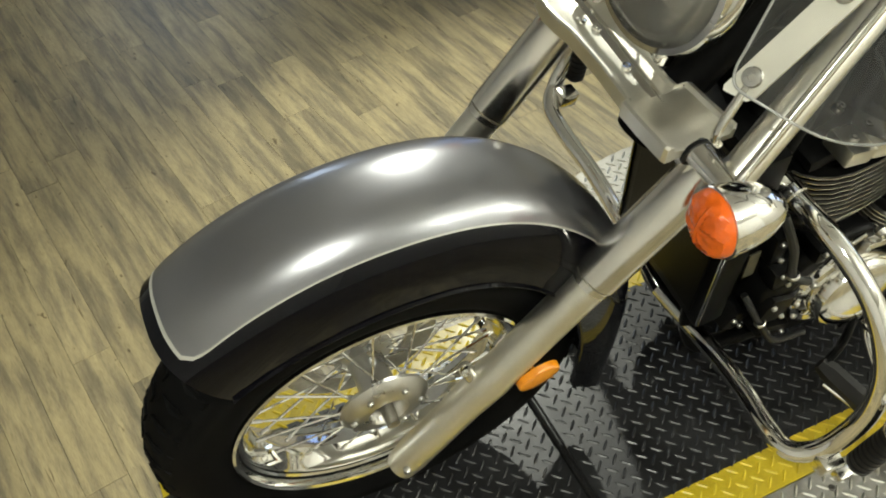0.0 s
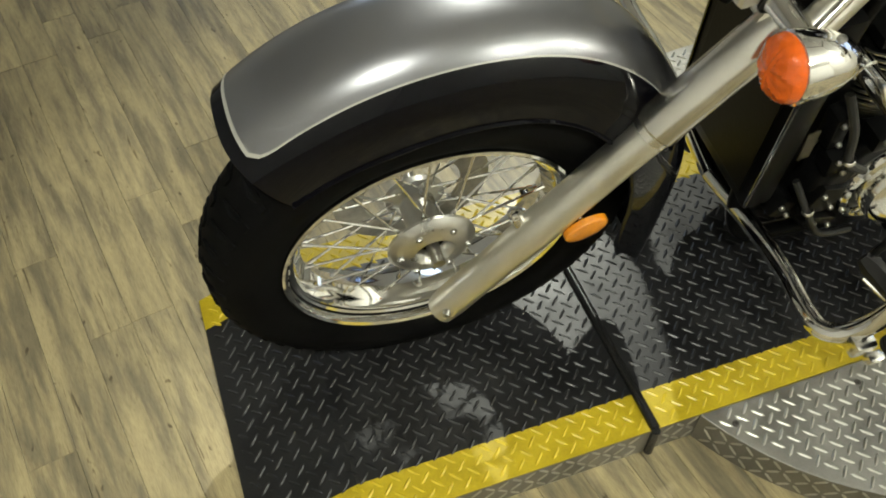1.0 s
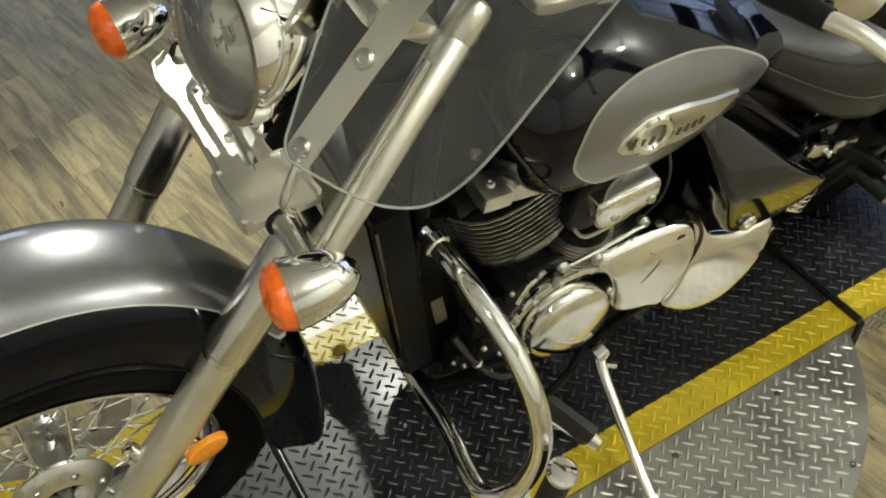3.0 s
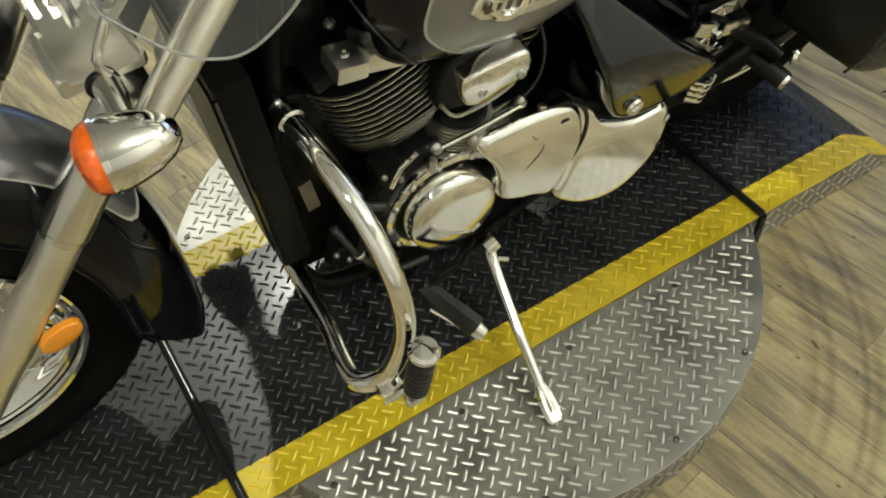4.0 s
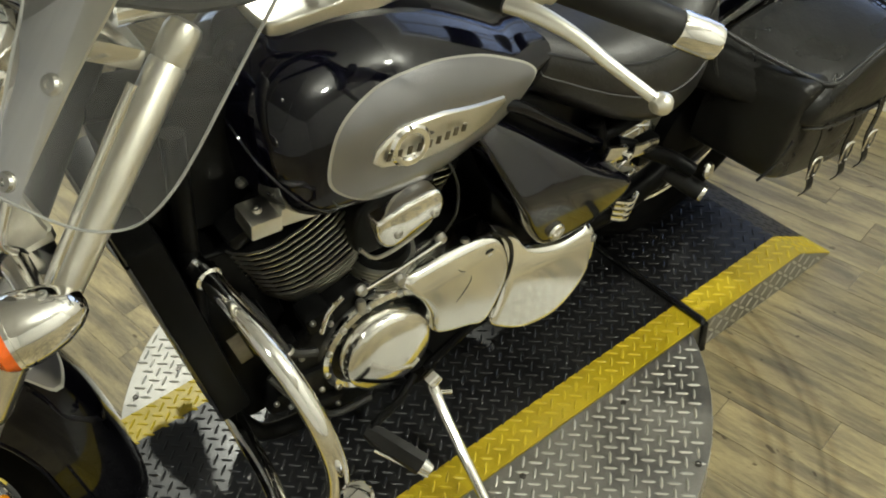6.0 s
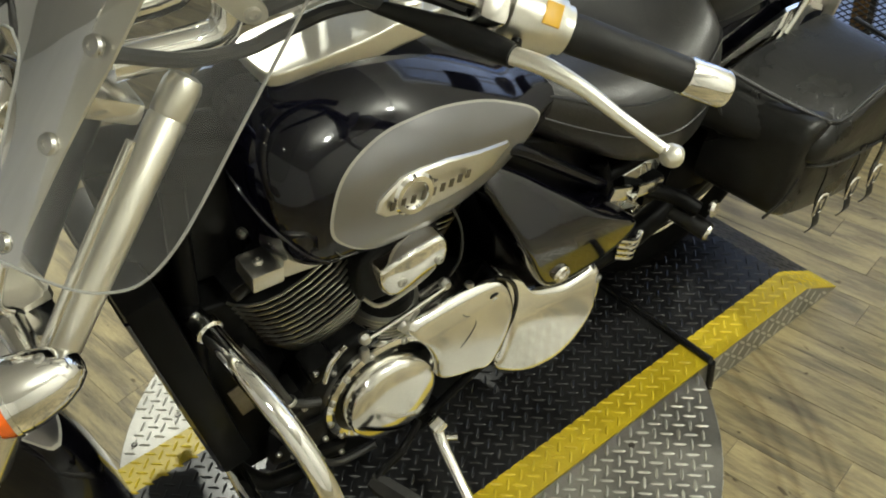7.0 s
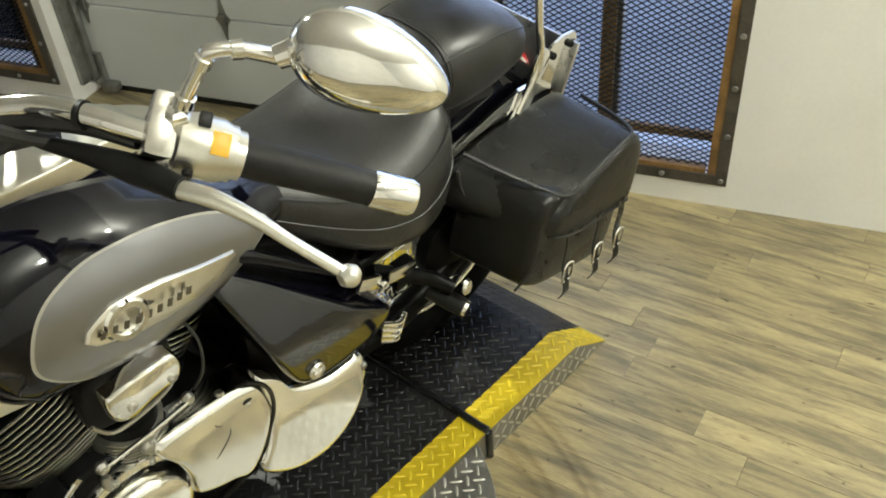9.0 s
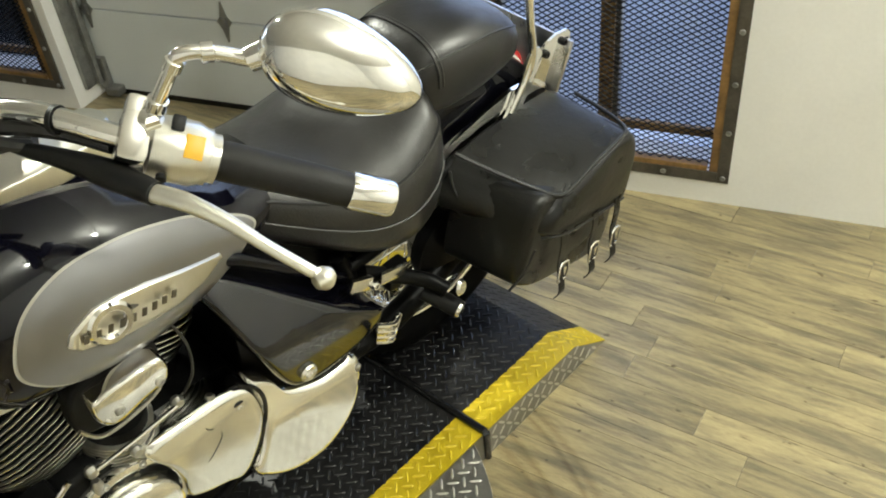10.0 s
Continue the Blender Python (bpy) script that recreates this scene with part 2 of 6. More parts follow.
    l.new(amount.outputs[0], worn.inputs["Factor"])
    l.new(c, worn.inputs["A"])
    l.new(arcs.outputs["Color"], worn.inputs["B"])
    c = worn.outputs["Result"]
    hs, mr = n.new("ShaderNodeHueSaturation"), n.new("ShaderNodeMapRange")
    mr.inputs["To Min"].default_value, mr.inputs["To Max"].default_value = 0.80, 1.14
    l.new(info.outputs["Random"], mr.inputs["Value"])
    l.new(mr.outputs["Result"], hs.inputs["Value"])
    l.new(c, hs.inputs["Color"])
    l.new(hs.outputs["Color"], b.inputs["Base Color"])
    b.inputs["Roughness"].default_value = 0.33
    bp = n.new("ShaderNodeBump")
    bp.inputs["Distance"].default_value = 0.0005
    l.new(grain, bp.inputs["Height"])
    l.new(bp.outputs["Normal"], b.inputs["Normal"])
    return m


PLANK = plank_material()

# ---- shapes ----
def part(name, bm, material, parent=None, label="", smooth=True, angle=35):
    """Links a bmesh as one mesh object under a thing or a part."""
    bmesh.ops.recalc_face_normals(bm, faces=bm.faces)
    me = bpy.data.meshes.new(name)
    bm.to_mesh(me)
    bm.free()
    me.materials.append(material)
    if smooth:
        me.polygons.foreach_set("use_smooth", [True] * len(me.polygons))
        me.set_sharp_from_angle(angle=radians(angle))
    ob = new(name, me)
    if parent:
        ob.parent = parent
    return tagged(ob, label)


def thing(name, label, category, at=None, group="", kind=""):
    ob = new(name)
    if at is not None:
        ob.matrix_world = at
    return tagged(ob, label, category, group, kind)


def box(size, at=(0, 0, 0), bevel=0.0, turn=None, bm=None, seg=2):
    bm = bm or bmesh.new()
    m = Matrix.Translation(at) @ (turn or Matrix()) @ Matrix.Diagonal((*size, 1))
    made = bmesh.ops.create_cube(bm, size=1, matrix=m)["verts"]
    if bevel:
        edges = list({e for v in made for e in v.link_edges})
        bmesh.ops.bevel(bm, geom=edges, offset=bevel, segments=seg, affect="EDGES", profile=0.6)
    return bm


def rings(bm, loops, close=True, cap0=True, cap1=True):
    """Skins a row of loops of points, all of one length."""
    vs = [[bm.verts.new(p) for p in loop] for loop in loops]
    n = len(vs[0])
    for a, b in zip(vs, vs[1:]):
        for i in range(n if close else n - 1):
            j = (i + 1) % n
            bm.faces.new((a[i], a[j], b[j], b[i]))
    if cap0:
        bm.faces.new(vs[0][::-1])
    if cap1:
        bm.faces.new(vs[-1])
    return vs


def curve_through(points, step=6, closed=False):
    """Catmull-Rom points through the given ones."""
    p = [Vector(q) for q in points]
    n, out = len(p), []
    for i in range(n if closed else n - 1):
        a = p[(i - 1) % n] if closed else p[max(i - 1, 0)]
        b, c = p[i], p[(i + 1) % n]
        d = p[(i + 2) % n] if closed else p[min(i + 2, n - 1)]
        for k in range(step):
            t = k / step
            out.append(0.5 * (2 * b + (c - a) * t + (2 * a - 5 * b + 4 * c - d) * t * t + (3 * b - a - 3 * c + d) * t ** 3))
    if not closed:
        out.append(p[-1])
    return out


def tube(points, radius, seg=12, step=6, closed=False, bm=None, flat=1.0, caps=True):
    """A round bar along smooth points; radius may be a list, one for each point given."""
    bm = bm or bmesh.new()
    line = curve_through(points, step, closed) if step > 1 else [Vector(p) for p in points]
    n = len(line)
    if isinstance(radius, (list, tuple)):
        x = np.linspace(0, len(radius) - 1, n)
        rads = [float(q) for q in np.interp(x, range(len(radius)), radius)]
    else:
        rads = [radius] * n
    loops, side = [], None
    for i, q in enumerate(line):
        d = (line[(i + 1) % n] - line[i - 1]) if closed else (line[min(i + 1, n - 1)] - line[max(i - 1, 0)])
        d.normalize()
        if side is None:
            side = d.orthogonal().normalized()
        side = (side - d * side.dot(d)).normalized()
        up = d.cross(side)
        loops.append([q + rads[i] * (math.cos(a) * side + flat * math.sin(a) * up) for a in [2 * math.pi * k / seg for k in range(seg)]])
    if closed:
        loops.append(loops[0])
        rings(bm, loops, cap0=False, cap1=False)
        bmesh.ops.remove_doubles(bm, verts=bm.verts, dist=1e-6)
    else:
        rings(bm, loops, cap0=caps, cap1=caps)
    return bm


def lathe(profile, origin, axis, seg=40, bm=None, closed_profile=False, start=0.0, sweep=2 * math.pi):
    """Turns (radius, height) pairs round an axis."""
    bm = bm or bmesh.new()
    w = Vector(axis).normalized()
    u = w.orthogonal().normalized()
    v = w.cross(u)
    o = Vector(origin)
    loops = [[o + w * h + r * (math.cos(start + sweep * k / seg) * u + math.sin(start + sweep * k / seg) * v) for k in range(seg)] for r, h in profile]
    if closed_profile:
        loops.append(loops[0])
    rings(bm, loops, cap0=not closed_profile and profile[0][0] > 1e-5, cap1=not closed_profile and profile[-1][0] > 1e-5)
    bmesh.ops.remove_doubles(bm, verts=bm.verts, dist=1e-6)
    return bm


def pillow(outline, y0, y1, round_=0.01, dome=0.0, smooth=3, bm=None, steps=4, taper=0.0):
    """A rounded slab: an outline in (x, z) carried from y0 to y1, whose outer rim is rounded and whose face is domed."""
    bm = bm or bmesh.new()
    pts = [(p.x, p.y) for p in curve_through([(x, z, 0) for x, z in outline], smooth, True)] if smooth > 1 else list(outline)
    cx, cz = sum(p[0] for p in pts) / len(pts), sum(p[1] for p in pts) / len(pts)
    rad = max(math.hypot(p[0] - cx, p[1] - cz) for p in pts)
    s = 1 if y1 > y0 else -1

    def loop(y, inset):
        k = 1 - inset / rad
        return [(cx + (x - cx) * k, y, cz + (z - cz) * k) for x, z in pts]

    loops = [loop(y0, taper)]
    for i in range(steps + 1):
        a = math.pi / 2 * i / steps
        loops.append(loop(y1 - s * round_ * (1 - math.sin(a)), round_ * (1 - math.cos(a))))
    if dome:
        for k in (0.75, 0.5, 0.25):
            loops.append([(cx + (x - cx) * k * (1 - round_ / rad), y1 + s * dome * (1 - k * k), cz + (z - cz) * k * (1 - round_ / rad)) for x, z in pts])
    rings(bm, loops)
    return bm


def bolt(at, axis, r=0.008, h=0.006, bm=None):
    """A domed cap screw with a socket."""
    return lathe([(r, 0), (r, h * 0.6), (r * 0.8, h), (r * 0.45, h), (r * 0.4, h * 0.4), (0, h * 0.4)], at, axis, 14, bm)


def joined(name, verts, faces, material, parent=None, label="", smooth=False):
    me = bpy.data.meshes.new(name)
    me.from_pydata(verts, [], faces)
    me.materials.append(material)
    if smooth:
        me.polygons.foreach_set("use_smooth", [True] * len(me.polygons))
    ob = new(name, me)
    if parent:
        ob.parent = parent
    return tagged(ob, label)


def flat_sheet(outline, bm=None, thick=0.01):
    """A slab under an outline in (x, y) whose points have their own heights."""
    bm = bm or bmesh.new()
    rings(bm, [[Vector(p) - Vector((0, 0, thick)) for p in outline], outline])
    return bm

# ---- room ----
WALL_AT, ALONG = Vector((2.366, 0.002, 0)), Vector((0.354, -0.935, 0)).normalized()
TO_ROOM = Vector((ALONG.y, -ALONG.x, 0))


def wall_frame(s, h=0.0, d=0.0):
    """A place s metres along the window wall, h over the floor, d into the room."""
    return WALL_AT + ALONG * s + TO_ROOM * d + Vector((0, 0, FLOOR + h))


WALL_TURN = Matrix((ALONG, TO_ROOM, (0, 0, 1))).transposed().to_4x4()


def wall_box(s0, s1, h0, h1, d0, d1, bevel=0.0, bm=None):
    c = wall_frame((s0 + s1) / 2, (h0 + h1) / 2, (d0 + d1) / 2)
    return box((s1 - s0, d1 - d0, h1 - h0), c, bevel, WALL_TURN, bm)


HIGH = 3.0
WIN = (-0.935, -0.043, 0.077, 2.1)

PLANK_TURN = radians(-80)


def build_floor():
    ground = tagged(part("floor", wall_box(-7.2, 3.6, -0.0545, -0.0045, -0.24, 4.9), DARK_SEAL, smooth=False), "whitewashed wood-look plank floor", "floor", kind="structure")
    # planks, laid in rows with staggered ends
    wide, gap = 0.088, 0.0006
    rnd = random.Random(4)
    along = Vector((math.cos(PLANK_TURN), math.sin(PLANK_TURN), 0))
    across = Vector((-along.y, along.x, 0))
    meshes = {}

    def plank_mesh(length):
        if length not in meshes:
            bm = box((length - gap, wide - gap, 0.004), (0, 0, 0), 0.0005, seg=1)
            me = bpy.data.meshes.new("plank")
            bm.to_mesh(me)
            bm.free()
            me.materials.append(PLANK)
            meshes[length] = me
        return meshes[length]

    far_v, far_f, count = [], [], 0
    centre = Vector((0.4, 0.4, 0))
    for row in range(-62, 63):
        s = -5.4 + rnd.uniform(-0.9, 0.0)
        while s < 5.4:
            length = rnd.choice((0.61, 0.74, 0.915))
            mid = along * (s + length / 2) + across * (row * wide)
            place = Vector((mid.x, mid.y, FLOOR - 0.002))
            off = place - WALL_AT
            if not (-0.35 < off.dot(TO_ROOM) < 4.8 and -7.2 < off.dot(ALONG) < 3.6):
                s += length
                continue
            near = min((place - Vector(q)).length for q in ((-1.1, 0.7, FLOOR), (1.95, -0.35, FLOOR), (1.0, -0.6, FLOOR)))
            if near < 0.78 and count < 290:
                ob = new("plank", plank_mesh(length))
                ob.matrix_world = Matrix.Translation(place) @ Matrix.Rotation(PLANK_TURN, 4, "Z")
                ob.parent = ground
                count += 1
            else:
                b, a, c = len(far_v), along * (length - gap) / 2, across * (wide - gap) / 2
                top = place + Vector((0, 0, 0.002))
                far_v += [tuple(top - a - c), tuple(top + a - c), tuple(top + a + c), tuple(top - a + c)]
                far_f.append((b, b + 1, b + 2, b + 3))
            s += length
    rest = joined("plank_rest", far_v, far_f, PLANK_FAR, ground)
    tagged(rest, kind="stuff")
    return ground


def plank_far_material():
    m = PLANK.copy()
    m.name = "whitewashed_planks_joined"
    n, l = m.node_tree.nodes, m.node_tree.links
    geo, rot = n.new("ShaderNodeNewGeometry"), n.new("ShaderNodeVectorRotate")
    rot.rotation_type = "Z_AXIS"
    rot.inputs["Angle"].default_value = -PLANK_TURN
    coord = next(x for x in n if x.type == "TEX_COORD")
    info = next(x for x in n if x.type == "OBJECT_INFO")
    l.new(coord.outputs["Object"], rot.inputs["Vector"])
    for link in list(l):
        if link.from_node == coord and link.to_node != rot:
            l.new(rot.outputs["Vector"], link.to_socket)
        elif link.from_node == info:
            l.new(geo.outputs["Random Per Island"], link.to_socket)
    return m


PLANK_FAR = plank_far_material()
build_floor()


def mesh_grille(parent, s0, s1, h0, h1, d, pitch_s=0.0285, pitch_h=0.0165, r=0.0023):
    """Expanded steel mesh: flat slanting strands that meet in diamonds."""
    vs, fs = [], []
    t = Vector((0, 0, 1))

    def strand(a, b):
        k = len(vs)
        for q in (a, b):
            for ds, dd in ((-r, 0), (0, -r), (r, 0), (0, r)):
                vs.append(tuple(q + t * ds + TO_ROOM * dd))
        for i in range(4):
            j = (i + 1) % 4
            fs.append((k + i, k + j, k + 4 + j, k + 4 + i))

    slope = pitch_h / pitch_s
    span = (s1 - s0) * slope
    h = h0 - span
    while h < h1:
        for sign in (1, -1):
            # clip the strand to the opening
            a_s, a_h, b_s, b_h = (s0, h, s1, h + span) if sign > 0 else (s0, h + span, s1, h)
            lo, hi = 0.0, 1.0
            dh = b_h - a_h
            for bound, low in ((h0, True), (h1, False)):
                k = (bound - a_h) / dh
                if (dh > 0) == low:
                    lo = max(lo, k)
                else:
                    hi = min(hi, k)
            if hi - lo > 0.002:
                f = lambda k: wall_frame(a_s + (b_s - a_s) * k, a_h + dh * k, d)
                strand(f(lo), f(hi))
        h += pitch_h
    return joined("mesh", vs, fs, MESH_STEEL, parent, "dark expanded steel mesh")


def grille_window(name, s0, s1, h0, h1, bars, rail):
    frame_w = 0.034
    win = thing(name, "barred window with dark expanded mesh in a bolted steel frame", "window", kind="structure")
    bm = bmesh.new()
    for a, b, c, d in ((s0, s0 + frame_w, h0, h1), (s1 - frame_w, s1, h0, h1), (s0 + frame_w, s1 - frame_w, h0, h0 + frame_w), (s0 + frame_w, s1 - frame_w, h1 - frame_w, h1)):
        wall_box(a, b, c, d, 0.001, 0.009, 0.001, bm)
    part("frame", bm, RAW_STEEL, win, "dark steel angle frame", smooth=False)
    inner = bmesh.new()
    for a, b, c, d in ((s0 + frame_w, s0 + frame_w + 0.024, h0 + frame_w, h1 - frame_w), (s1 - frame_w - 0.024, s1 - frame_w, h0 + frame_w, h1 - frame_w), (s0 + frame_w + 0.03, s1 - frame_w - 0.03, h0 + frame_w, h0 + frame_w + 0.016)):
        wall_box(a, b, c, d, -0.03, 0.006, 0.002, inner)
    part("inner_frame", inner, RUST, win, "brown inner steel frame", smooth=False)
    for b in bars:
        part("bar", wall_box(b - 0.022, b + 0.018, h0 + frame_w, h1 - frame_w, -0.09, -0.05, 0.002), RUST, win, "brown steel upright", smooth=False)
        part("mullion", wall_box(b + 0.019, b + 0.034, h0 + frame_w, h1 - frame_w, -0.1, -0.06, 0.002), RAW_STEEL, win, smooth=False)
    part("rail", wall_box(s0 + frame_w, s1 - frame_w, rail, rail + 0.026, -0.075, -0.055, 0.002), RUST, win, smooth=False)
    mesh_grille(win, s0 + frame_w, s1 - frame_w, h0 + frame_w, h1 - frame_w, -0.012)
    pane = part("pane", wall_box(s0, s1, h0, h1, -0.185, -0.18), PANE, win, smooth=False)
    pane.visible_shadow = False
    for k in range(9):
        h = h0 + 0.017 + k * 0.152
        if h < h1:
            for s in (s0 + 0.017, s1 - 0.017):
                part("bolt", bolt(wall_frame(s, h, 0.008), TO_ROOM, 0.0085, 0.006), GALV, win)
    for k in range(1, 8):
        s = s1 - 0.017 - k * 0.17
        if s > s0 + 0.05:
            part("bolt", bolt(wall_frame(s, h0 + 0.017, 0.008), TO_ROOM, 0.0085, 0.006), GALV, win)
    return win


def build_walls():
    # the wall with the windows and the garage door, split round its openings
    bm = bmesh.new()
    pieces = ((WIN[1], 3.4, 0, HIGH), (WIN[0], WIN[1], 0, WIN[2]), (WIN[0], WIN[1], WIN[3], HIGH), (GATE[1], WIN[0], 0, HIGH),
              (GATE[0], GATE[1], GATE_TOP, HIGH), (SIDE[1], GATE[0], 0, HIGH), (SIDE[0], SIDE[1], 0, SIDE[2]), (SIDE[0], SIDE[1], SIDE[3], HIGH), (-7.0, SIDE[0], 0, HIGH))
    for s0, s1, h0, h1 in pieces:
        wall_box(s0, s1, h0, h1, -0.24, 0, bm=bm)
    tagged(part("wall_east", bm, WALL_WHITE, smooth=False), "white painted wall with barred windows", "wall", kind="structure")


# the garage door's opening, and the window beyond it, along the wall
GATE, GATE_TOP = (-2.456, -1.008), 2.6
SIDE = (-3.4, -2.497, 0.086, 2.0)
build_walls()
grille_window("window_1", *WIN, (-0.774, -0.423), 0.185)
grille_window("window_2", *SIDE, (-2.95, -2.62), 0.185)


def build_gate():
    door = thing("garage_door", "white sectional garage door with strap hinges, closed", "garage door", kind="structure")
    for k in range(8):
        panel = part("panel", wall_box(GATE[0] - 0.05, GATE[1] + 0.05, 0.02 + k * 0.335, 0.02 + k * 0.335 + 0.331, -0.19, -0.15, 0.004), DOOR_WHITE, door, "white steel door section", smooth=False)
    part("bottom_seal", wall_box(GATE[0] + 0.001, GATE[1] - 0.001, 0.0, 0.024, -0.185, -0.148, 0.004), DARK_SEAL, door, "black rubber bottom seal", smooth=False)
    for s in (GATE[0] + 0.66, GATE[1] - 0.03, GATE[0] + 0.05):
        for h in (0.353, 0.688):
            bm = wall_box(s - 0.012, s + 0.012, h - 0.02, h + 0.02, -0.15, -0.135, 0.004)
            pts = [(-0.014, 0.02), (0.014, 0.02), (0.03, 0.0), (0.014, -0.02), (0.002, -0.075), (-0.002, -0.075), (-0.014, -0.02), (-0.03, 0)]
            rings(bm, [[wall_frame(s + a, h + b, -0.149) for a, b in pts], [wall_frame(s + a, h + b, -0.144) for a, b in pts]])
            rings(bm, [[wall_frame(s + a, h - b, -0.149) for a, b in pts], [wall_frame(s + a, h - b, -0.1445) for a, b in pts]])
            part("hinge", bm, GALV, door, "galvanised strap hinge", smooth=False)
    bm = wall_box(GATE[0] + 0.001, GATE[0] + 0.02, 0.06, 2.4, -0.148, -0.05, 0.002)
    wall_box(GATE[0] + 0.02, GATE[0] + 0.04, 0.06, 2.4, -0.12, -0.10, 0.002, bm)
    part("track", bm, GALV, door, "galvanised roller track", smooth=False)
    bm = wall_box(GATE[0] + 0.01, GATE[0] + 0.06, 0.03, 0.16, -0.148, -0.125, 0.004)
    wall_box(GATE[0] + 0.05, GATE[0] + 0.11, 0.012, 0.045, -0.15, -0.10, 0.006, bm)
    part("bottom_bracket", bm, GALV, door, "galvanised corner bracket", smooth=False)
    part("bottom_bracket", wall_box(GATE[1] - 0.62, GATE[1] - 0.58, 0.03, 0.055, -0.15, -0.13, 0.004), GALV, door, smooth=False)


build_gate()


def build_shell():
    # plain walls and a ceiling that close the room
    for name, s0, s1, d0, d1 in (("wall_north", -7.2, -7.0, -0.24, 4.9), ("wall_south", 3.4, 3.6, -0.24, 4.9), ("wall_west", -7.0, 3.4, 4.7, 4.9)):
        tagged(part(name, wall_box(s0, s1, 0, HIGH, d0, d1), WALL_WHITE, smooth=False), "white painted wall", "wall", kind="structure")
    tagged(part("ceiling", wall_box(-7.2, 3.6, HIGH, HIGH + 0.1, -0.24, 4.9), CEILING_PAINT, smooth=False), "white painted ceiling", "ceiling", kind="structure")
    tagged(part("pavement", wall_box(-8, 6, -0.30, -0.12, -3.6, -0.245), PAVING, smooth=False), "pale concrete paving outside the windows", "pavement", kind="structure")
    back = part("backdrop", wall_box(-8, 6, -0.3, 4.5, -3.62, -3.6), SKY_GLOW, smooth=False)
    tagged(back, "pale blue daylight outside the windows", "backdrop", kind="structure")


build_shell()

# ---- display platform ----
PX0, PCREASE0, PJ0, PJ1, PCREASE1, PX1 = -0.727, -0.535, 0.0, 1.2, 1.53, 1.662
PY, BAND = 0.608, 0.077


def deck_height(x):
    if x < PCREASE0:
        return FLOOR + 0.004 + (x - PX0) / (PCREASE0 - PX0) * (-FLOOR - 0.004)
    if x > PCREASE1:
        return FLOOR + 0.004 + (PX1 - x) / (PX1 - PCREASE1) * (-FLOOR - 0.004)
    return 0.0


def lozenges(parent, material, inside, x0, x1, y0, y1, height=deck_height, name="tread"):
    """The raised bars of a tread plate, turned this way and that by turns."""
    cell, vs, fs = 0.0235, [], []
    for i in range(-90, 91):
        for j in range(-90, 91):
            x, y = (i - j) * cell * 0.70711 + 0.46, (i + j) * cell * 0.70711 + 0.3
            if not (x0 <= x <= x1 and y0 <= y <= y1 and inside(x, y)):
                continue
            a = radians(45 if (i + j) % 2 else -45)
            c, s = math.cos(a), math.sin(a)
            z = height(x)
            tilt = (height(x + 0.002) - height(x - 0.002)) / 0.004
            k = len(vs)
            for u, v, h in ((-0.0145, 0, 0), (-0.008, -0.0031, 0), (0.008, -0.0031, 0), (0.0145, 0, 0), (0.008, 0.0031, 0), (-0.008, 0.0031, 0), (-0.009, 0, 0.0019), (0.009, 0, 0.0019)):
                dx, dy = c * u - s * v, s * u + c * v
                vs.append((x + dx, y + dy, z + tilt * dx + h + 0.0001))
            fs += [tuple(k + q for q in f) for f in ((0, 1, 6), (1, 2, 7, 6), (2, 3, 7), (3, 4, 7), (4, 5, 6, 7), (5, 0, 6))]
    ob = joined(name, vs, fs, material, parent, smooth=False)
    tagged(ob, kind="stuff")
    return ob


def side_bars(parent, place, length, high, material=None):
    """Bars on an upright skirt: place(s, h) gives a point, its way along and its outward way."""
    cell, vs, fs = 0.0255, [], []
    for i in range(1, int(length / cell)):
        for j in range(0, 3):
            s, h = i * cell, 0.014 + j * cell
            top = high(s)
            if h > top - 0.012:
                continue
            a = radians(45 if (i + j) % 2 else -45)
            q, along, out = place(s, h)
            k = len(vs)
            for u, v, d in ((-0.0145, 0, 0), (-0.008, -0.0031, 0), (0.008, -0.0031, 0), (0.0145, 0, 0), (0.008, 0.0031, 0), (-0.008, 0.0031, 0), (-0.009, 0, 0.0019), (0.009, 0, 0.0019)):
                x, z = math.cos(a) * u - math.sin(a) * v, math.sin(a) * u + math.cos(a) * v
                vs.append(tuple(q + along * x + Vector((0, 0, z)) + out * (d + 0.0001)))
            fs += [tuple(k + w for w in f) for f in ((0, 1, 6), (1, 2, 7, 6), (2, 3, 7), (3, 4, 7), (4, 5, 6, 7), (5, 0, 6))]
    tagged(joined("tread_side", vs, fs, material or GLINT_ALLOY, parent), kind="stuff")


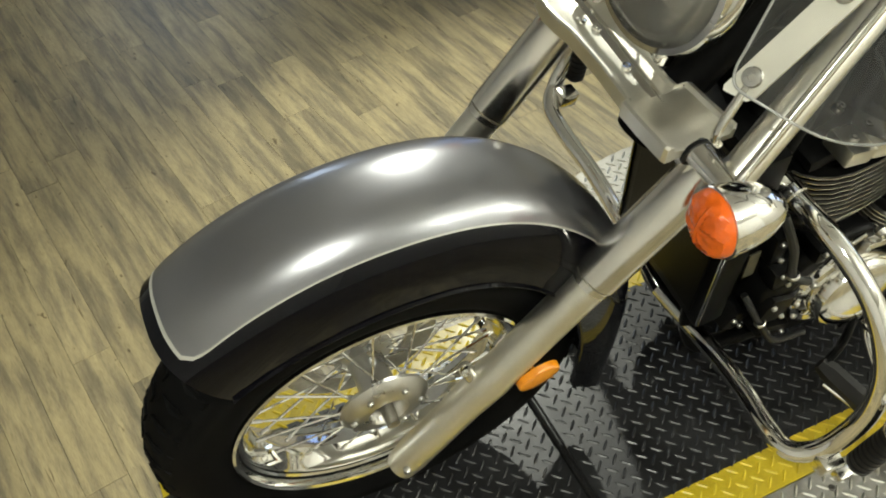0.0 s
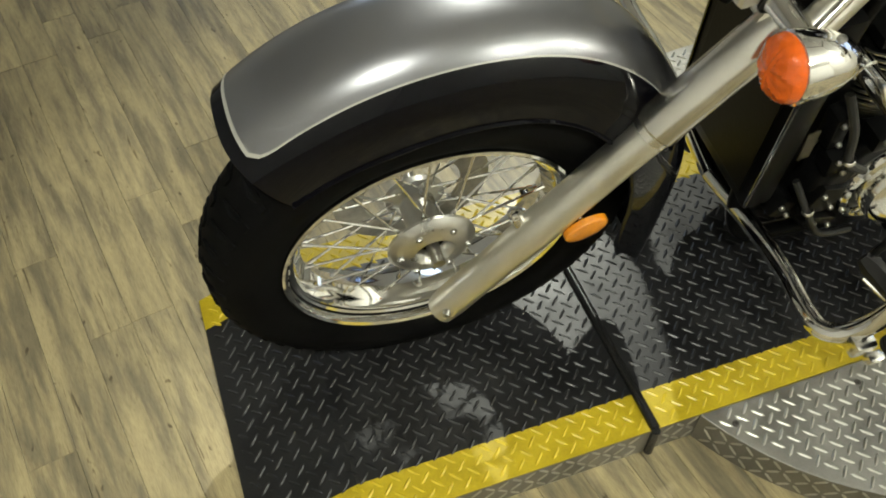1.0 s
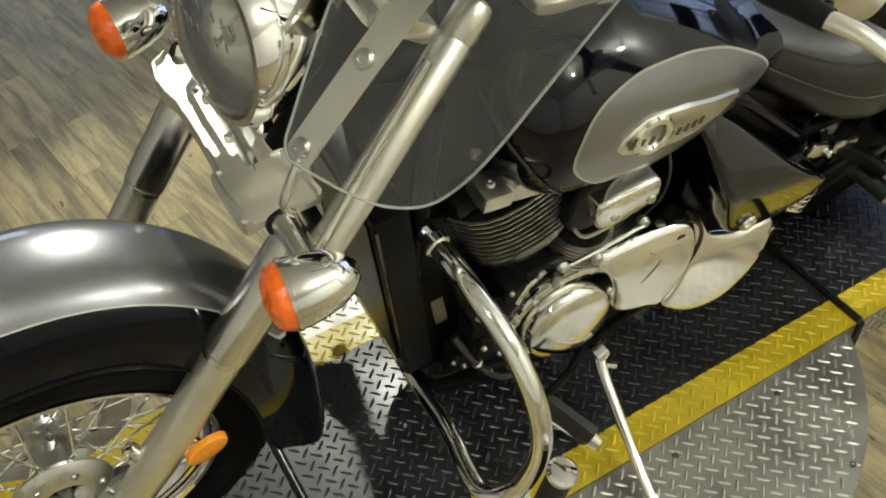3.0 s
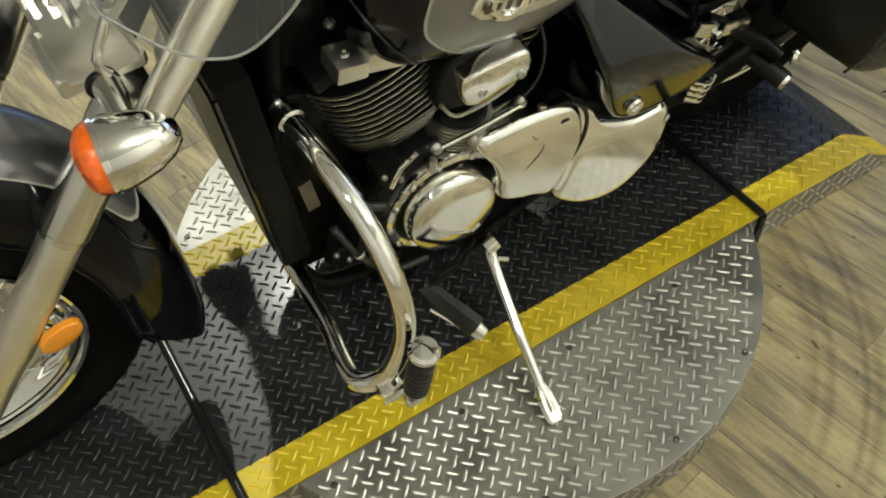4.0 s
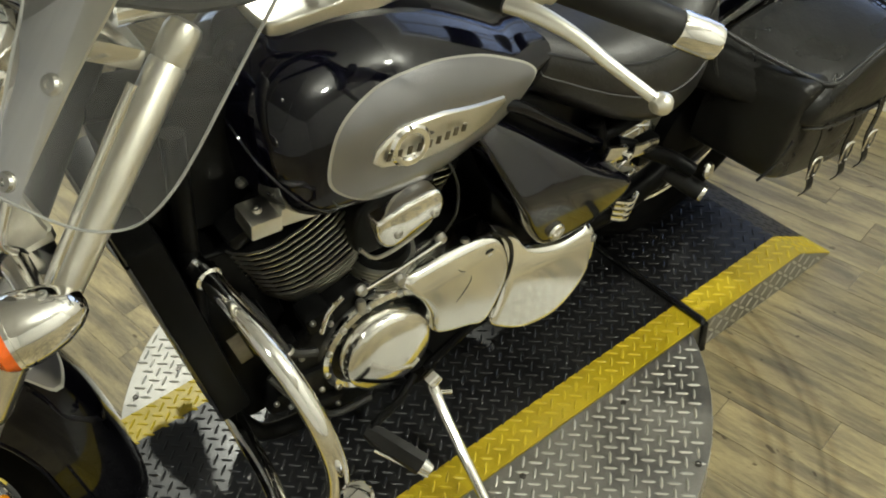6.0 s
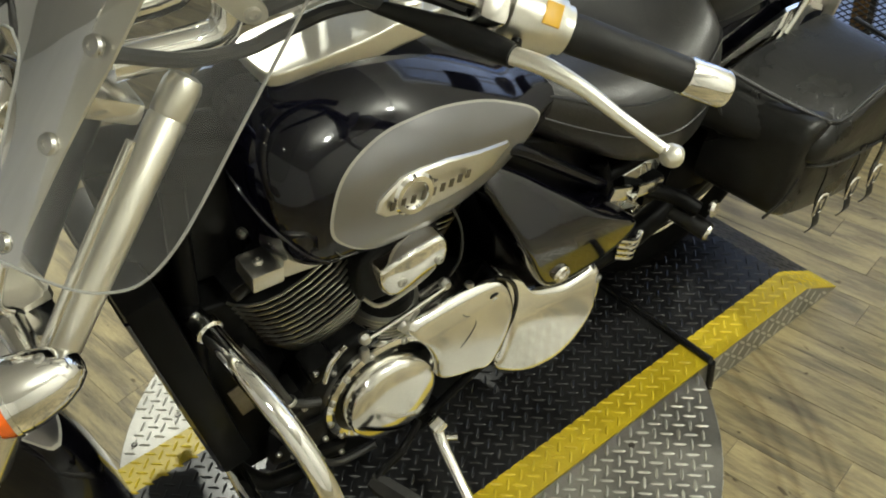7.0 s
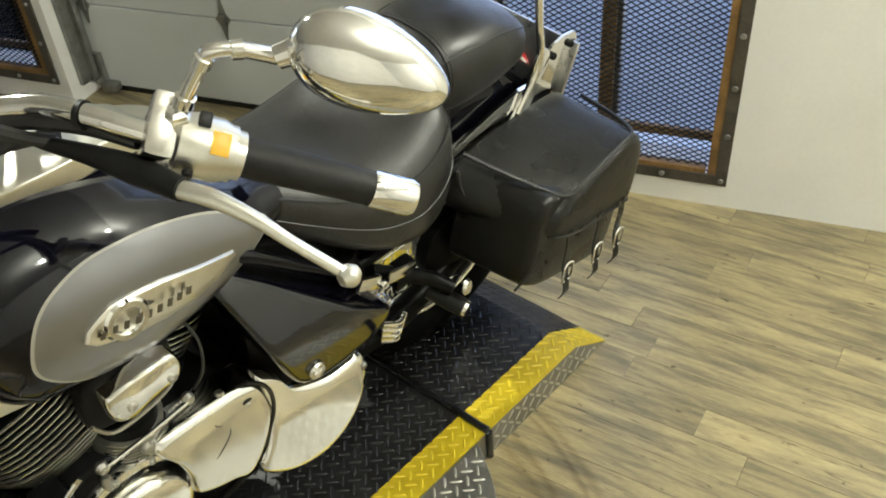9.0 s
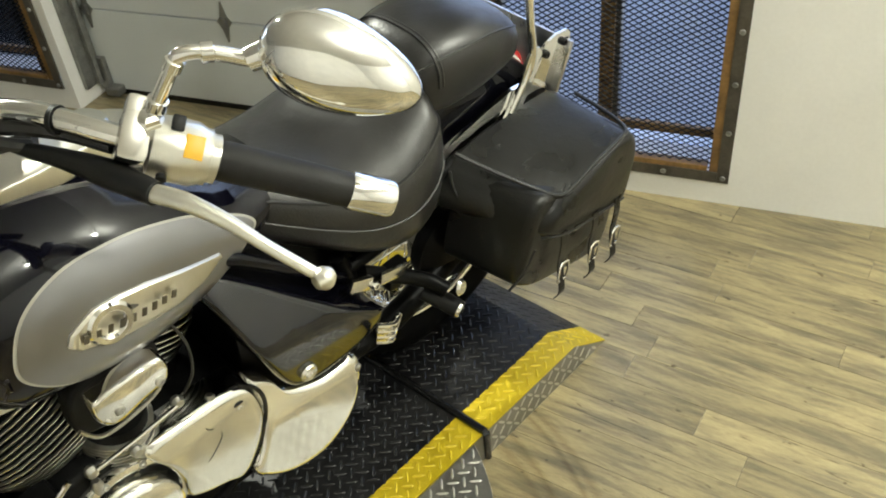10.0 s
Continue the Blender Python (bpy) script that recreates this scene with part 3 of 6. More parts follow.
def build_platform():
    deck = thing("display_platform", "black tread-plate motorcycle platform with yellow edges", "platform")
    gap = 0.005
    for a, b in ((PX0, PJ0 - gap), (PJ0 + gap, PJ1 - gap), (PJ1 + gap, PX1)):
        xs = [x for x in (a, PCREASE0, PCREASE1, b) if a <= x <= b]
        for y0, y1, mat, lab in ((0.0, BAND, TREAD_YELLOW, "yellow painted edge band"), (BAND, PY - BAND, TREAD_BLACK, "black tread plate deck"), (PY - BAND, PY, TREAD_YELLOW, "yellow painted edge band")):
            bm = bmesh.new()
            rings(bm, [[(x, y, z) for y, z in ((y0, deck_height(x) - 0.0035), (y1, deck_height(x) - 0.0035), (y1, deck_height(x)), (y0, deck_height(x)))] for x in xs])
            plate = part("edge_band" if mat is TREAD_YELLOW else "deck_plate", bm, mat, deck, lab, smooth=False)
            lozenges(plate, BAR_YELLOW if mat is TREAD_YELLOW else mat, lambda x, y: a + 0.008 < x < b - 0.008 and y0 + (0.004 if y0 == 0 else 0) < y < y1 - (0.004 if y1 == PY else 0), a, b, y0, y1)
        for y, out in ((PY, 1), (0.0, -1)):
            bm = bmesh.new()
            hi = y - out * 0.003
            rings(bm, [[(x, y, FLOOR), (x, hi, FLOOR), (x, hi, deck_height(x) - 0.004), (x, y, deck_height(x) - 0.004)] for x in xs])
            skirt = part("skirt", bm, TREAD_ALLOY, deck, "bare aluminium tread-plate side", smooth=False)
        side_bars(skirt, lambda s, h: (Vector((a + s, 0.0, FLOOR + h)), Vector((1, 0, 0)), Vector((0, -1, 0))), b - a, lambda s: deck_height(a + s) - FLOOR)
    for x in (PJ0, PJ1):
        bm = box((2 * gap - 0.001, PY - 0.01, 0.06), (x, PY / 2, -0.048))
        part("joint_seal", bm, DARK_SEAL, deck, "black rubber strip in the joint", smooth=False)
        part("joint_seal", tube([(x, 0.0, 0.002), (x, PY, 0.002)], 0.0095, 12, 1), DARK_SEAL, deck, "black rubber strip in the joint")
        part("joint_seal", tube([(x, -0.003, 0.0), (x, -0.004, FLOOR + 0.004)], 0.0085, 12, 1), DARK_SEAL, deck, "black rubber strip in the joint")
    return deck


build_platform()


def build_wing(name, cx, cy, r, side):
    """A half-moon of aluminium tread plate butted to the platform."""
    edge = -0.002 if side < 0 else PY + 0.002
    wing = thing(name, "half-moon aluminium tread-plate platform wing with screws", "platform wing")
    half = math.sqrt(r * r - (edge - cy) ** 2)
    a0, a1 = math.atan2(edge - cy, -half), math.atan2(edge - cy, half)
    if side < 0:
        a0, a1 = (a0 if a0 > 0 else a0 + 2 * math.pi), a1 + 2 * math.pi if a1 < math.pi else a1
        if a1 - a0 < 0:
            a1 += 2 * math.pi
    else:
        a0, a1 = a0, a1
    arc = [(cx + r * math.cos(a0 + (a1 - a0) * k / 72), cy + r * math.sin(a0 + (a1 - a0) * k / 72)) for k in range(73)]
    top = -0.0025
    bm = bmesh.new()
    rings(bm, [[(x, y, top - 0.004) for x, y in arc], [(x, y, top - 0.0008) for x, y in arc], [(cx + (x - cx) * 0.998, cy + (y - cy) * 0.998, top) for x, y in arc]])
    plate = part("deck_plate", bm, TREAD_ALLOY, wing, smooth=False)
    lozenges(plate, GLINT_ALLOY, lambda x, y: math.hypot(x - cx, y - cy) < r - 0.012 and (y - edge) * side > 0.006, cx - r, cx + r, cy - r, cy + r, lambda x: top)
    bm = bmesh.new()
    rings(bm, [[(x, y, FLOOR) for x, y in arc], [(x, y, top - 0.004) for x, y in arc], [(cx + (x - cx) * 0.994, cy + (y - cy) * 0.994, top - 0.004) for x, y in arc], [(cx + (x - cx) * 0.994, cy + (y - cy) * 0.994, FLOOR) for x, y in arc]], close=False, cap0=False, cap1=False)
    skirt = part("skirt", bm, TREAD_ALLOY, wing, "curved aluminium tread-plate side", angle=20)

    def round_(s, h):
        t = a0 + s / r
        out = Vector((math.cos(t), math.sin(t), 0))
        return Vector((cx, cy, FLOOR + h)) + out * r, Vector((-out.y, out.x, 0)), out

    side_bars(skirt, round_, abs(a1 - a0) * r, lambda s: -FLOOR)
    return wing


near = build_wing("platform_wing", 0.628, 0.272, 0.6005, -1)
far = build_wing("platform_wing", 0.628, PY - 0.272, 0.6005, 1)
for x, y in ((0.693, -0.298), (0.435, -0.261), (0.407, -0.04), (0.144, -0.038), (0.655, -0.04), (0.923, -0.232), (0.92, -0.04)):
    part("screw", bolt((x, y, -0.0024), (0, 0, 1), 0.0065, 0.003), SCREW, near, "dark countersunk screw")
for x, y in ((0.407, 0.65), (0.655, 0.65), (0.25, 0.66), (0.144, 0.648)):
    part("screw", bolt((x, y, -0.0024), (0, 0, 1), 0.0065, 0.003), SCREW, far, "dark countersunk screw")

# ---- motorcycle ----
# built upright, x back from the front axle, y to its right, z up; it leans on its stand
LEAN = 8.5
bike = thing("motorcycle", "black and grey cruiser motorcycle leaning on its side stand", "motorcycle", Matrix.Translation((-0.3278, 0.4079, 0)) @ Matrix.Rotation(radians(-1.2), 4, "Z") @ Matrix.Rotation(radians(LEAN), 4, "X"))
FCEN = Vector((0.028, 0, 0.34))
AXLE, REAR = Vector((0.0, -0.030, 0.352)), Vector((1.70, 0, 0.335))
F0, F1 = Vector((0.02, 0, 0.245)), Vector((0.60, 0, 1.049))
FORK = (F1 - F0).normalized()
FORK_SIDE = Vector((FORK.z, 0, -FORK.x))
FORK_Y = (-0.132, 0.205)


def at_fork(s, y=0.0, off=0.0):
    """A place s metres up the fork's line, y to the right, off behind it."""
    return F0 + FORK * s + FORK_SIDE * off + Vector((0, y, 0))


def ring_arc(centre, profile, a0, a1, steps, bm=None, cap=True):
    """Sweeps a section of (radius, y) round a wheel's centre, from angle a0 to a1 in degrees; 0 is ahead, 90 is up."""
    bm = bm or bmesh.new()
    loops = []
    for k in range(steps + 1):
        a = radians(a0 + (a1 - a0) * k / steps)
        loops.append([(centre.x - r * math.cos(a), y, centre.z + r * math.sin(a)) for r, y in profile])
    rings(bm, loops, cap0=cap, cap1=cap)
    return bm


def wheel(name, centre, r_tyre, r_rim, half, label, spokes=36):
    tyre_sec = [(r_rim - 0.008, -half * 0.62), (r_rim + 0.012, -half * 0.80), (r_rim + 0.04, -half * 0.99), (r_rim + 0.065, -half), (r_tyre - 0.03, -half * 0.93), (r_tyre - 0.013, -half * 0.74), (r_tyre - 0.003, -half * 0.4),
                (r_tyre, 0), (r_tyre - 0.003, half * 0.4), (r_tyre - 0.013, half * 0.74), (r_tyre - 0.03, half * 0.93), (r_rim + 0.065, half), (r_rim + 0.04, half * 0.99), (r_rim + 0.012, half * 0.80), (r_rim - 0.008, half * 0.62)]
    root = part(name, lathe([(r, -y) for r, y in tyre_sec], centre, (0, 1, 0), 72, closed_profile=True), RUBBER, bike, label)
    # tread grooves: slanting sunken bars shown as raised blocks between them
    vs, fs = [], []
    count = 46
    for k in range(count):
        for s in (-1, 1):
            a0 = 2 * math.pi * (k + (0.5 if s > 0 else 0)) / count
            b = len(vs)
            for lift in (0.0, 0.0045):
                for off, yy, da in ((0, 0.10, 0.0), (0, 0.52, 0.028), (0, 0.86, 0.02), (0, 0.86, 0.062), (0, 0.56, 0.078), (0, 0.10, 0.045)):
                    y = s * half * yy
                    rr = float(np.interp(abs(y) / half, (0, 0.4, 0.74, 0.93), (r_tyre, r_tyre - 0.003, r_tyre - 0.013, r_tyre - 0.03))) - 0.0006 + lift
                    a = a0 + da
                    vs.append((centre.x - rr * math.cos(a), centre.y + y, centre.z + rr * math.sin(a)))
            fs.append(tuple(b + 6 + i for i in range(6)))
            fs += [(b + i, b + (i + 1) % 6, b + 6 + (i + 1) % 6, b + 6 + i) for i in range(6)]
    tagged(joined("tread_block", vs, fs, RUBBER, root), kind="stuff")
    w = half * 0.78
    half_sec = [(r_rim + 0.004, 0.004), (r_rim + 0.004, -0.003), (r_rim, -0.005), (r_rim - 0.005, -0.002), (r_rim - 0.007, 0.006), (r_rim - 0.007, 0.014), (r_rim - 0.012, 0.018), (r_rim - 0.018, 0.018), (r_rim - 0.021, 0.022), (r_rim - 0.024, 0.034)]
    rim_sec = [(r, -w + y) for r, y in half_sec] + [(r_rim - 0.036, 0)] + [(r, w - y) for r, y in half_sec[::-1]] + [
               (r_rim - 0.004, w - 0.012), (r_rim - 0.016, w - 0.03), (r_rim - 0.030, 0), (r_rim - 0.016, -w + 0.03), (r_rim - 0.004, -w + 0.012)]
    part("rim", lathe([(r, -y) for r, y in rim_sec], centre, (0, 1, 0), 72, closed_profile=True), CHROME, root, "chrome wheel rim")
    for k in range(spokes):
        s = -1 if k % 2 else 1
        lean = 0.55 if (k // 2) % 2 else -0.55
        a = 2 * math.pi * k / spokes
        b = a + lean
        p = Vector((centre.x - (r_rim - 0.036) * math.cos(a), centre.y + s * 0.012, centre.z + (r_rim - 0.036) * math.sin(a)))
        q = Vector((centre.x - 0.036 * math.cos(b), centre.y + s * 0.042, centre.z + 0.036 * math.sin(b)))
        bm = tube([p, q], 0.0021, 6, 1)
        tube([p, p + (q - p).normalized() * 0.016], 0.0036, 6, 1, bm=bm)
        part("spoke", bm, CHROME, root, smooth=True)
    return root


front = wheel("front_wheel", AXLE, 0.354, 0.240, 0.068, "black tyre on a chrome spoked wheel")
part("hub", lathe([(0.03, -0.035), (0.03, 0.035), (0.05, 0.045), (0.05, 0.055), (0.026, 0.06)], AXLE, (0, 1, 0), 36), SATIN, front, "satin alloy hub")
part("hub_recess", lathe([(0.040, 0.036), (0, 0.036)], AXLE, (0, -1, 0), 32), ENGINE_BLACK, front, "dark hub recess")
bm = lathe([(0.026, 0.040), (0.028, 0.056), (0.034, 0.063), (0.050, 0.062), (0.066, 0.055), (0.074, 0.046), (0.072, 0.040), (0.05, 0.038)], AXLE, (0, -1, 0), 48, closed_profile=True)
cover = part("hub_cover", bm, SATIN, front, "dished alloy hub cover")
for k in range(6):
    a = 2 * math.pi * k / 6
    part("hub_bolt", bolt(AXLE + Vector((0.056 * math.cos(a), -0.0600, 0.056 * math.sin(a))), (0, -1, 0), 0.006, 0.005), STEEL, cover)
part("axle", tube([AXLE + Vector((0, -0.085, 0)), AXLE + Vector((0, 0.13, 0))], 0.011, 16, 1), STEEL, front, "steel front axle")
bm = lathe([(0.085, 0.060), (0.135, 0.062), (0.135, 0.067), (0.085, 0.066)], AXLE, (0, 1, 0), 60, closed_profile=True)
part("brake_disc", bm, STEEL, front, "drilled steel brake disc")

# fender: a crowned arc over the wheel, with a grey panel edged by a pale line
FR = 0.452


def fender_section(t, off=0.0, r=FR):
    """t runs -1..1 round the crown from the left lip to the right lip; gives radius and y."""
    a = t * radians(88)
    ca, sa = math.cos(a), math.sin(a)
    y = 0.104 * math.copysign(abs(sa) ** 0.75, sa)
    rad = r - 0.100 + 0.100 * abs(ca) ** 1.0
    return rad + off * ca, y + off * sa


def rear_sweep(ang):
    """The front fender's rear half: how far it draws in to the tyre, and how far it swings to the left, for the turned bars."""
    f = min(1.0, max(0.0, (ang - 100) / 65))
    f = f * f * (3 - 2 * f)
    keys = (100, 120, 140, 160, 180, 195, 210)
    pull = sum(float(np.interp(ang + d, keys, (0.0, 0.002, -0.016, -0.047, -0.064, -0.046, -0.012))) for d in (-10, -5, 0, 5, 10)) / 5
    return pull, -0.048 * f, 1 - 0.12 * f


def fender_point(t, ang, off=0.0, r=FR, centre=FCEN, swept=True):
    rad, y = fender_section(t, off, r)
    if swept:
        ang -= 13 * t * t * max(0.0, (ang - 180) / 26)
        pull, shift, narrow = rear_sweep(ang)
        rad, y = rad + pull, y * narrow + shift
    a = radians(ang)
    return Vector((centre.x - rad * math.cos(a), y, centre.z + rad * math.sin(a)))


def build_fender(name, centre, r, a0, a1, lip, label, swept=False):
    """The outer skin, its skirt, and its inner skin."""
    bm = bmesh.new()
    loops = []
    steps = 48
    for k in range(steps + 1):
        u = k / steps
        ang = a0 + (a1 - a0) * u
        deep = lip * (1 - 0.75 * max(0, (0.16 - u) / 0.16)) * (1 - 0.55 * max(0, (u - 0.90) / 0.1))
        tops = [fender_point(t / 12, ang, 0, r, centre, swept) for t in range(-12, 13)]

        def hem(end, side, depth, out):
            way = Vector((centre.x - end.x, 0, centre.z - end.z)).normalized()
            return end + way * depth + Vector((0, side * out, 0))

        left = [hem(tops[0], -1, deep, 0.005), hem(tops[0], -1, deep * 0.93, 0.0055), hem(tops[0], -1, deep * 0.85, 0.001), hem(tops[0], -1, deep * 0.4, 0)]
        right = [hem(tops[-1], 1, deep * 0.4, 0), hem(tops[-1], 1, deep * 0.85, 0.001), hem(tops[-1], 1, deep * 0.93, 0.0055), hem(tops[-1], 1, deep, 0.005)]
        mid = tops[12].y
        inner = []
        for p in (left + tops + right)[::-1]:
            way = Vector((centre.x - p.x, 0, centre.z - p.z)).normalized()
            inner.append(Vector((p.x + way.x * 0.004, mid + (p.y - mid) * 0.96, p.z + way.z * 0.004)))
        loops.append(left + tops + right + inner)
    rings(bm, loops)
    return part(name, bm, BLACK_GLOSS, bike, label, angle=50)


fender = build_fender("front_fender", FCEN, FR, 46.5, 206, 0.022, "glossy black front fender with a grey panel", swept=True)


def fender_inlay(name, material, t0, t1, ang0, ang1, off, label, corner=5.5):
    """A panel laid on the crown: rounded at its two ends, tapering to the back."""
    bm = bmesh.new()
    rows = []
    n, m = 64, 16
    for k in range(n + 1):
        ang = ang0 + (ang1 - ang0) * k / n
        u = min(ang - ang0, ang1 - ang)
        edge = min(1.0, max(0.0, u) / corner)
        wide = (1 - (1 - edge) ** 2.2) ** 0.5
        wide = 0.78 + 0.22 * wide
        rows.append([bm.verts.new(fender_point((t0 + (t1 - t0) * j / m) * wide, ang, off)) for j in range(m + 1)])
    for a, b in zip(rows, rows[1:]):
        for j in range(m):
            bm.faces.new((a[j], a[j + 1], b[j + 1], b[j]))
    return part(name, bm, material, fender, label)


fender_inlay("pinstripe", PIN, -0.495, 0.495, 49.4, 150, 0.0012, "pale silver pinstripe border")
fender_inlay("grey_panel", GREY_PAINT, -0.477, 0.477, 50.2, 149, 0.0018, "metallic grey painted panel")

# fork
for y in FORK_Y:
    s = 1 if y > 0 else -1
    leg = part("fork_leg", tube([at_fork(-0.032, y), at_fork(-0.026, y), at_fork(0.004, y), at_fork(0.16, y), at_fork(0.19, y), at_fork(0.225, y), at_fork(0.26, y), at_fork(0.475, y)], [0.016, 0.026, 0.0285, 0.0285, 0.0300, 0.0315, 0.0295, 0.0290], 28, 1), HOUSING, bike, "polished alloy fork slider")
    part("fork_seal", tube([at_fork(0.452, y), at_fork(0.462, y)], 0.0312, 28, 1), CHROME_SOFT, leg, "alloy seal ring")
    foot, head = (Vector((0.397, -0.166, 0.738)), Vector((0.660, -0.081, 0.969))) if s < 0 else (at_fork(0.66, y), at_fork(0.985, y))
    up = (head - foot).normalized()
    part("fork_cover", tube([at_fork(0.462, y), at_fork(0.466, y), at_fork(0.66, y), at_fork(0.70, y)], [0.0300, 0.0335, 0.0330, 0.024], 32, 1), CHROME_SOFT, leg, "chrome fork cover")
    part("fork_tube", tube([foot, head - up * 0.003, head], [0.0235, 0.0235, 0.0215], 32, 1), HOUSING, leg, "polished upper fork tube")
    part("fork_cap", lathe([(0.0215, 0), (0.0235, 0.003), (0.0235, 0.040), (0.020, 0.050), (0.011, 0.054), (0, 0.054)], head, up, 28), HOUSING, leg, "pale alloy fork cap")
    lug = tube([at_fork(0.200, y, 0.0), at_fork(0.212, y - s * 0.014, -0.026), at_fork(0.222, y - s * 0.022, -0.044)], [0.014, 0.013, 0.011], 14, 3)
    part("fender_bracket", lug, CHROME_SOFT, leg, "alloy fender bracket")
    part("bracket_bolt", bolt(at_fork(0.222, y - s * 0.020, -0.046), (0, s, 0), 0.009, 0.012), CHROME, leg)
    part("axle_pinch_bolt", bolt(at_fork(0.0, y + s * 0.020, -0.016), (-0.4, s, 0), 0.007, 0.010), STEEL, leg)

# amber side reflector behind the leg
pts = [(0.034 * math.cos(a), 0.027 * math.sin(a)) for a in [2 * math.pi * k / 24 for k in range(24)]]
C = Vector((0.214, -0.165, 0.438))
for s in (-1, 1):
    bm = bmesh.new()
    tilt = lambda u, v: (C.x + u * 0.94 + v * 0.34, C.z + u * -0.34 * -0.3 + v * 0.94)
    outline = [tilt(u, v) for u, v in pts]
    ref = part("side_reflector", pillow(outline, s * 0.156, s * 0.168, 0.004, 0.002, 1), AMBER, bike, "oval amber reflector")
    part("reflector_mount", tube([(C.x, s * 0.156, C.z + 0.005), (C.x - 0.012, s * 0.148, C.z + 0.02), (C.x - 0.03, s * 0.14, C.z + 0.03)], 0.005, 8, 3), CHROME, ref, "small chrome mount")

# headlamp
HL = Vector((0.420, 0.050, 0.968))
HD = Vector((-0.97, -0.13, 0.19)).normalized()
lamp = part("headlamp", lathe([(0.101, 0.0), (0.106, -0.012), (0.104, -0.03), (0.098, -0.05), (0.088, -0.085), (0.068, -0.12), (0.038, -0.142), (0, -0.15), (0, -0.146), (0.036, -0.138), (0.065, -0.116), (0.084, -0.083), (0.094, -0.048), (0.097, -0.01), (0.097, 0.0)], HL, HD, 48, closed_profile=True), CHROME, bike, "round chrome headlamp")
part("bezel", lathe([(0.092, 0.004), (0.097, 0.013), (0.105, 0.012), (0.11, 0.0), (0.109, -0.018), (0.101, -0.02)], HL, HD, 48, closed_profile=True), CHROME, lamp, "chrome headlamp ring")
bowl = lathe([(0.094, 0.006), (0.088, 0.016), (0.07, 0.028), (0.045, 0.036), (0.02, 0.0395), (0, 0.040)], HL, HD, 40)
bmesh.ops.delete(bowl, geom=[f for f in bowl.faces if len(f.verts) > 4], context="FACES_ONLY")
part("lens", bowl, LENS, lamp, "clear fluted glass")
part("reflector", lathe([(0.092, 0.004), (0.075, -0.02), (0.045, -0.045), (0.015, -0.055), (0, -0.055), (0, -0.058), (0.015, -0.058), (0.046, -0.048), (0.077, -0.023), (0.0935, 0.003)], HL, HD, 40, closed_profile=True), CHROME_SOFT, lamp, "bright reflector bowl")
part("bulb_shield", lathe([(0.014, -0.04), (0.016, -0.02), (0.012, -0.006), (0, -0.003)], HL, HD, 20), CHROME, lamp)
HUP = (Vector((0, 0, 1)) - HD * HD.z).normalized()
HSIDE = HUP.cross(HD)
bm = bmesh.new()
for k in range(9):
    y = -0.056 + k * 0.014
    for row in (0.03, 0.052):
        c = HL + HD * (0.041 - 4.0 * (y * y + row * row)) + HSIDE * y + HUP * row
        box((0.002, 0.0022, 0.014), c, 0.0, None, bm)
part("flute", bm, PLATE_EDGE, lamp, "moulded glass flutes", smooth=False)
part("headlamp_bracket", tube([HL - HD * 0.09 - HUP * 0.03, at_fork(0.76, 0.03, -0.02), at_fork(0.72, 0.03, 0.0)], 0.014, 12, 3), CHROME, lamp, "chrome headlamp bracket")

# cross plate below the headlamp that carries the signals
def build_yoke():
    bm = bmesh.new()
    loops = []
    for y, x0, x1, z in ((0.232, 0.375, 0.412, 0.812), (0.215, 0.352, 0.428, 0.814), (0.180, 0.345, 0.440, 0.816), (0.150, 0.349, 0.440, 0.816), (0.128, 0.356, 0.436, 0.815), (0.06, 0.361, 0.434, 0.815), (0.0, 0.361, 0.434, 0.815), (-0.016, 0.360, 0.436, 0.816), (-0.019, 0.351, 0.452, 0.820), (-0.06, 0.352, 0.456, 0.822), (-0.108, 0.356, 0.462, 0.824), (-0.113, 0.360, 0.458, 0.822)):
        w = x1 - x0
        loops.append([(x0 + dx * w, y, z + dz) for dx, dz in ((0.0, -0.014), (0.0, 0.009), (0.03, 0.012), (0.075, 0.012), (0.10, 0.004), (0.35, 0.000), (0.65, 0.000), (0.92, 0.004), (0.95, 0.010), (1.0, 0.010), (1.0, -0.006), (0.12, -0.012), (0.09, -0.014))])
    rings(bm, loops)
    yoke = part("light_bar", bm, HOUSING, bike, "broad polished cross plate below the headlamp", angle=25)
    for y in (0.045, 0.125):
        part("light_bar_bolt", bolt((0.398, y, 0.815), (0, 0, 1), 0.007, 0.005), CHROME, yoke)
    for y0, y1 in ((-0.108, -0.205), (0.225, 0.262)):
        part("signal_stem", tube([(0.405, y0, 0.812), (0.408, y0 * 0.6 + y1 * 0.4, 0.811), (0.408, y1, 0.812)], [0.019, 0.0175, 0.0165], 18, 3), CHROME_SOFT, yoke, "chrome signal stem")
        part("stem_collar", tube([(0.404, y0 - 0.004 * (1 if y0 < 0 else -1), 0.812), (0.404, y0 - 0.009 * (1 if y0 < 0 else -1), 0.812)], 0.0215, 20, 1), BLACK_PLASTIC, yoke, "black rubber collar")
    low = bmesh.new()
    box((0.07, 0.36, 0.040), at_fork(0.675, 0.028, 0.008), 0.012, Matrix.Rotation(math.atan2(FORK.x, FORK.z), 4, "Y"), low)
    part("lower_clamp", low, CHROME_SOFT, yoke, "polished lower fork clamp")
    for y in FORK_Y:
        part("clamp_bolt", bolt(at_fork(0.675, y * 0.72, -0.030), -FORK_SIDE, 0.008, 0.010), CHROME, yoke)


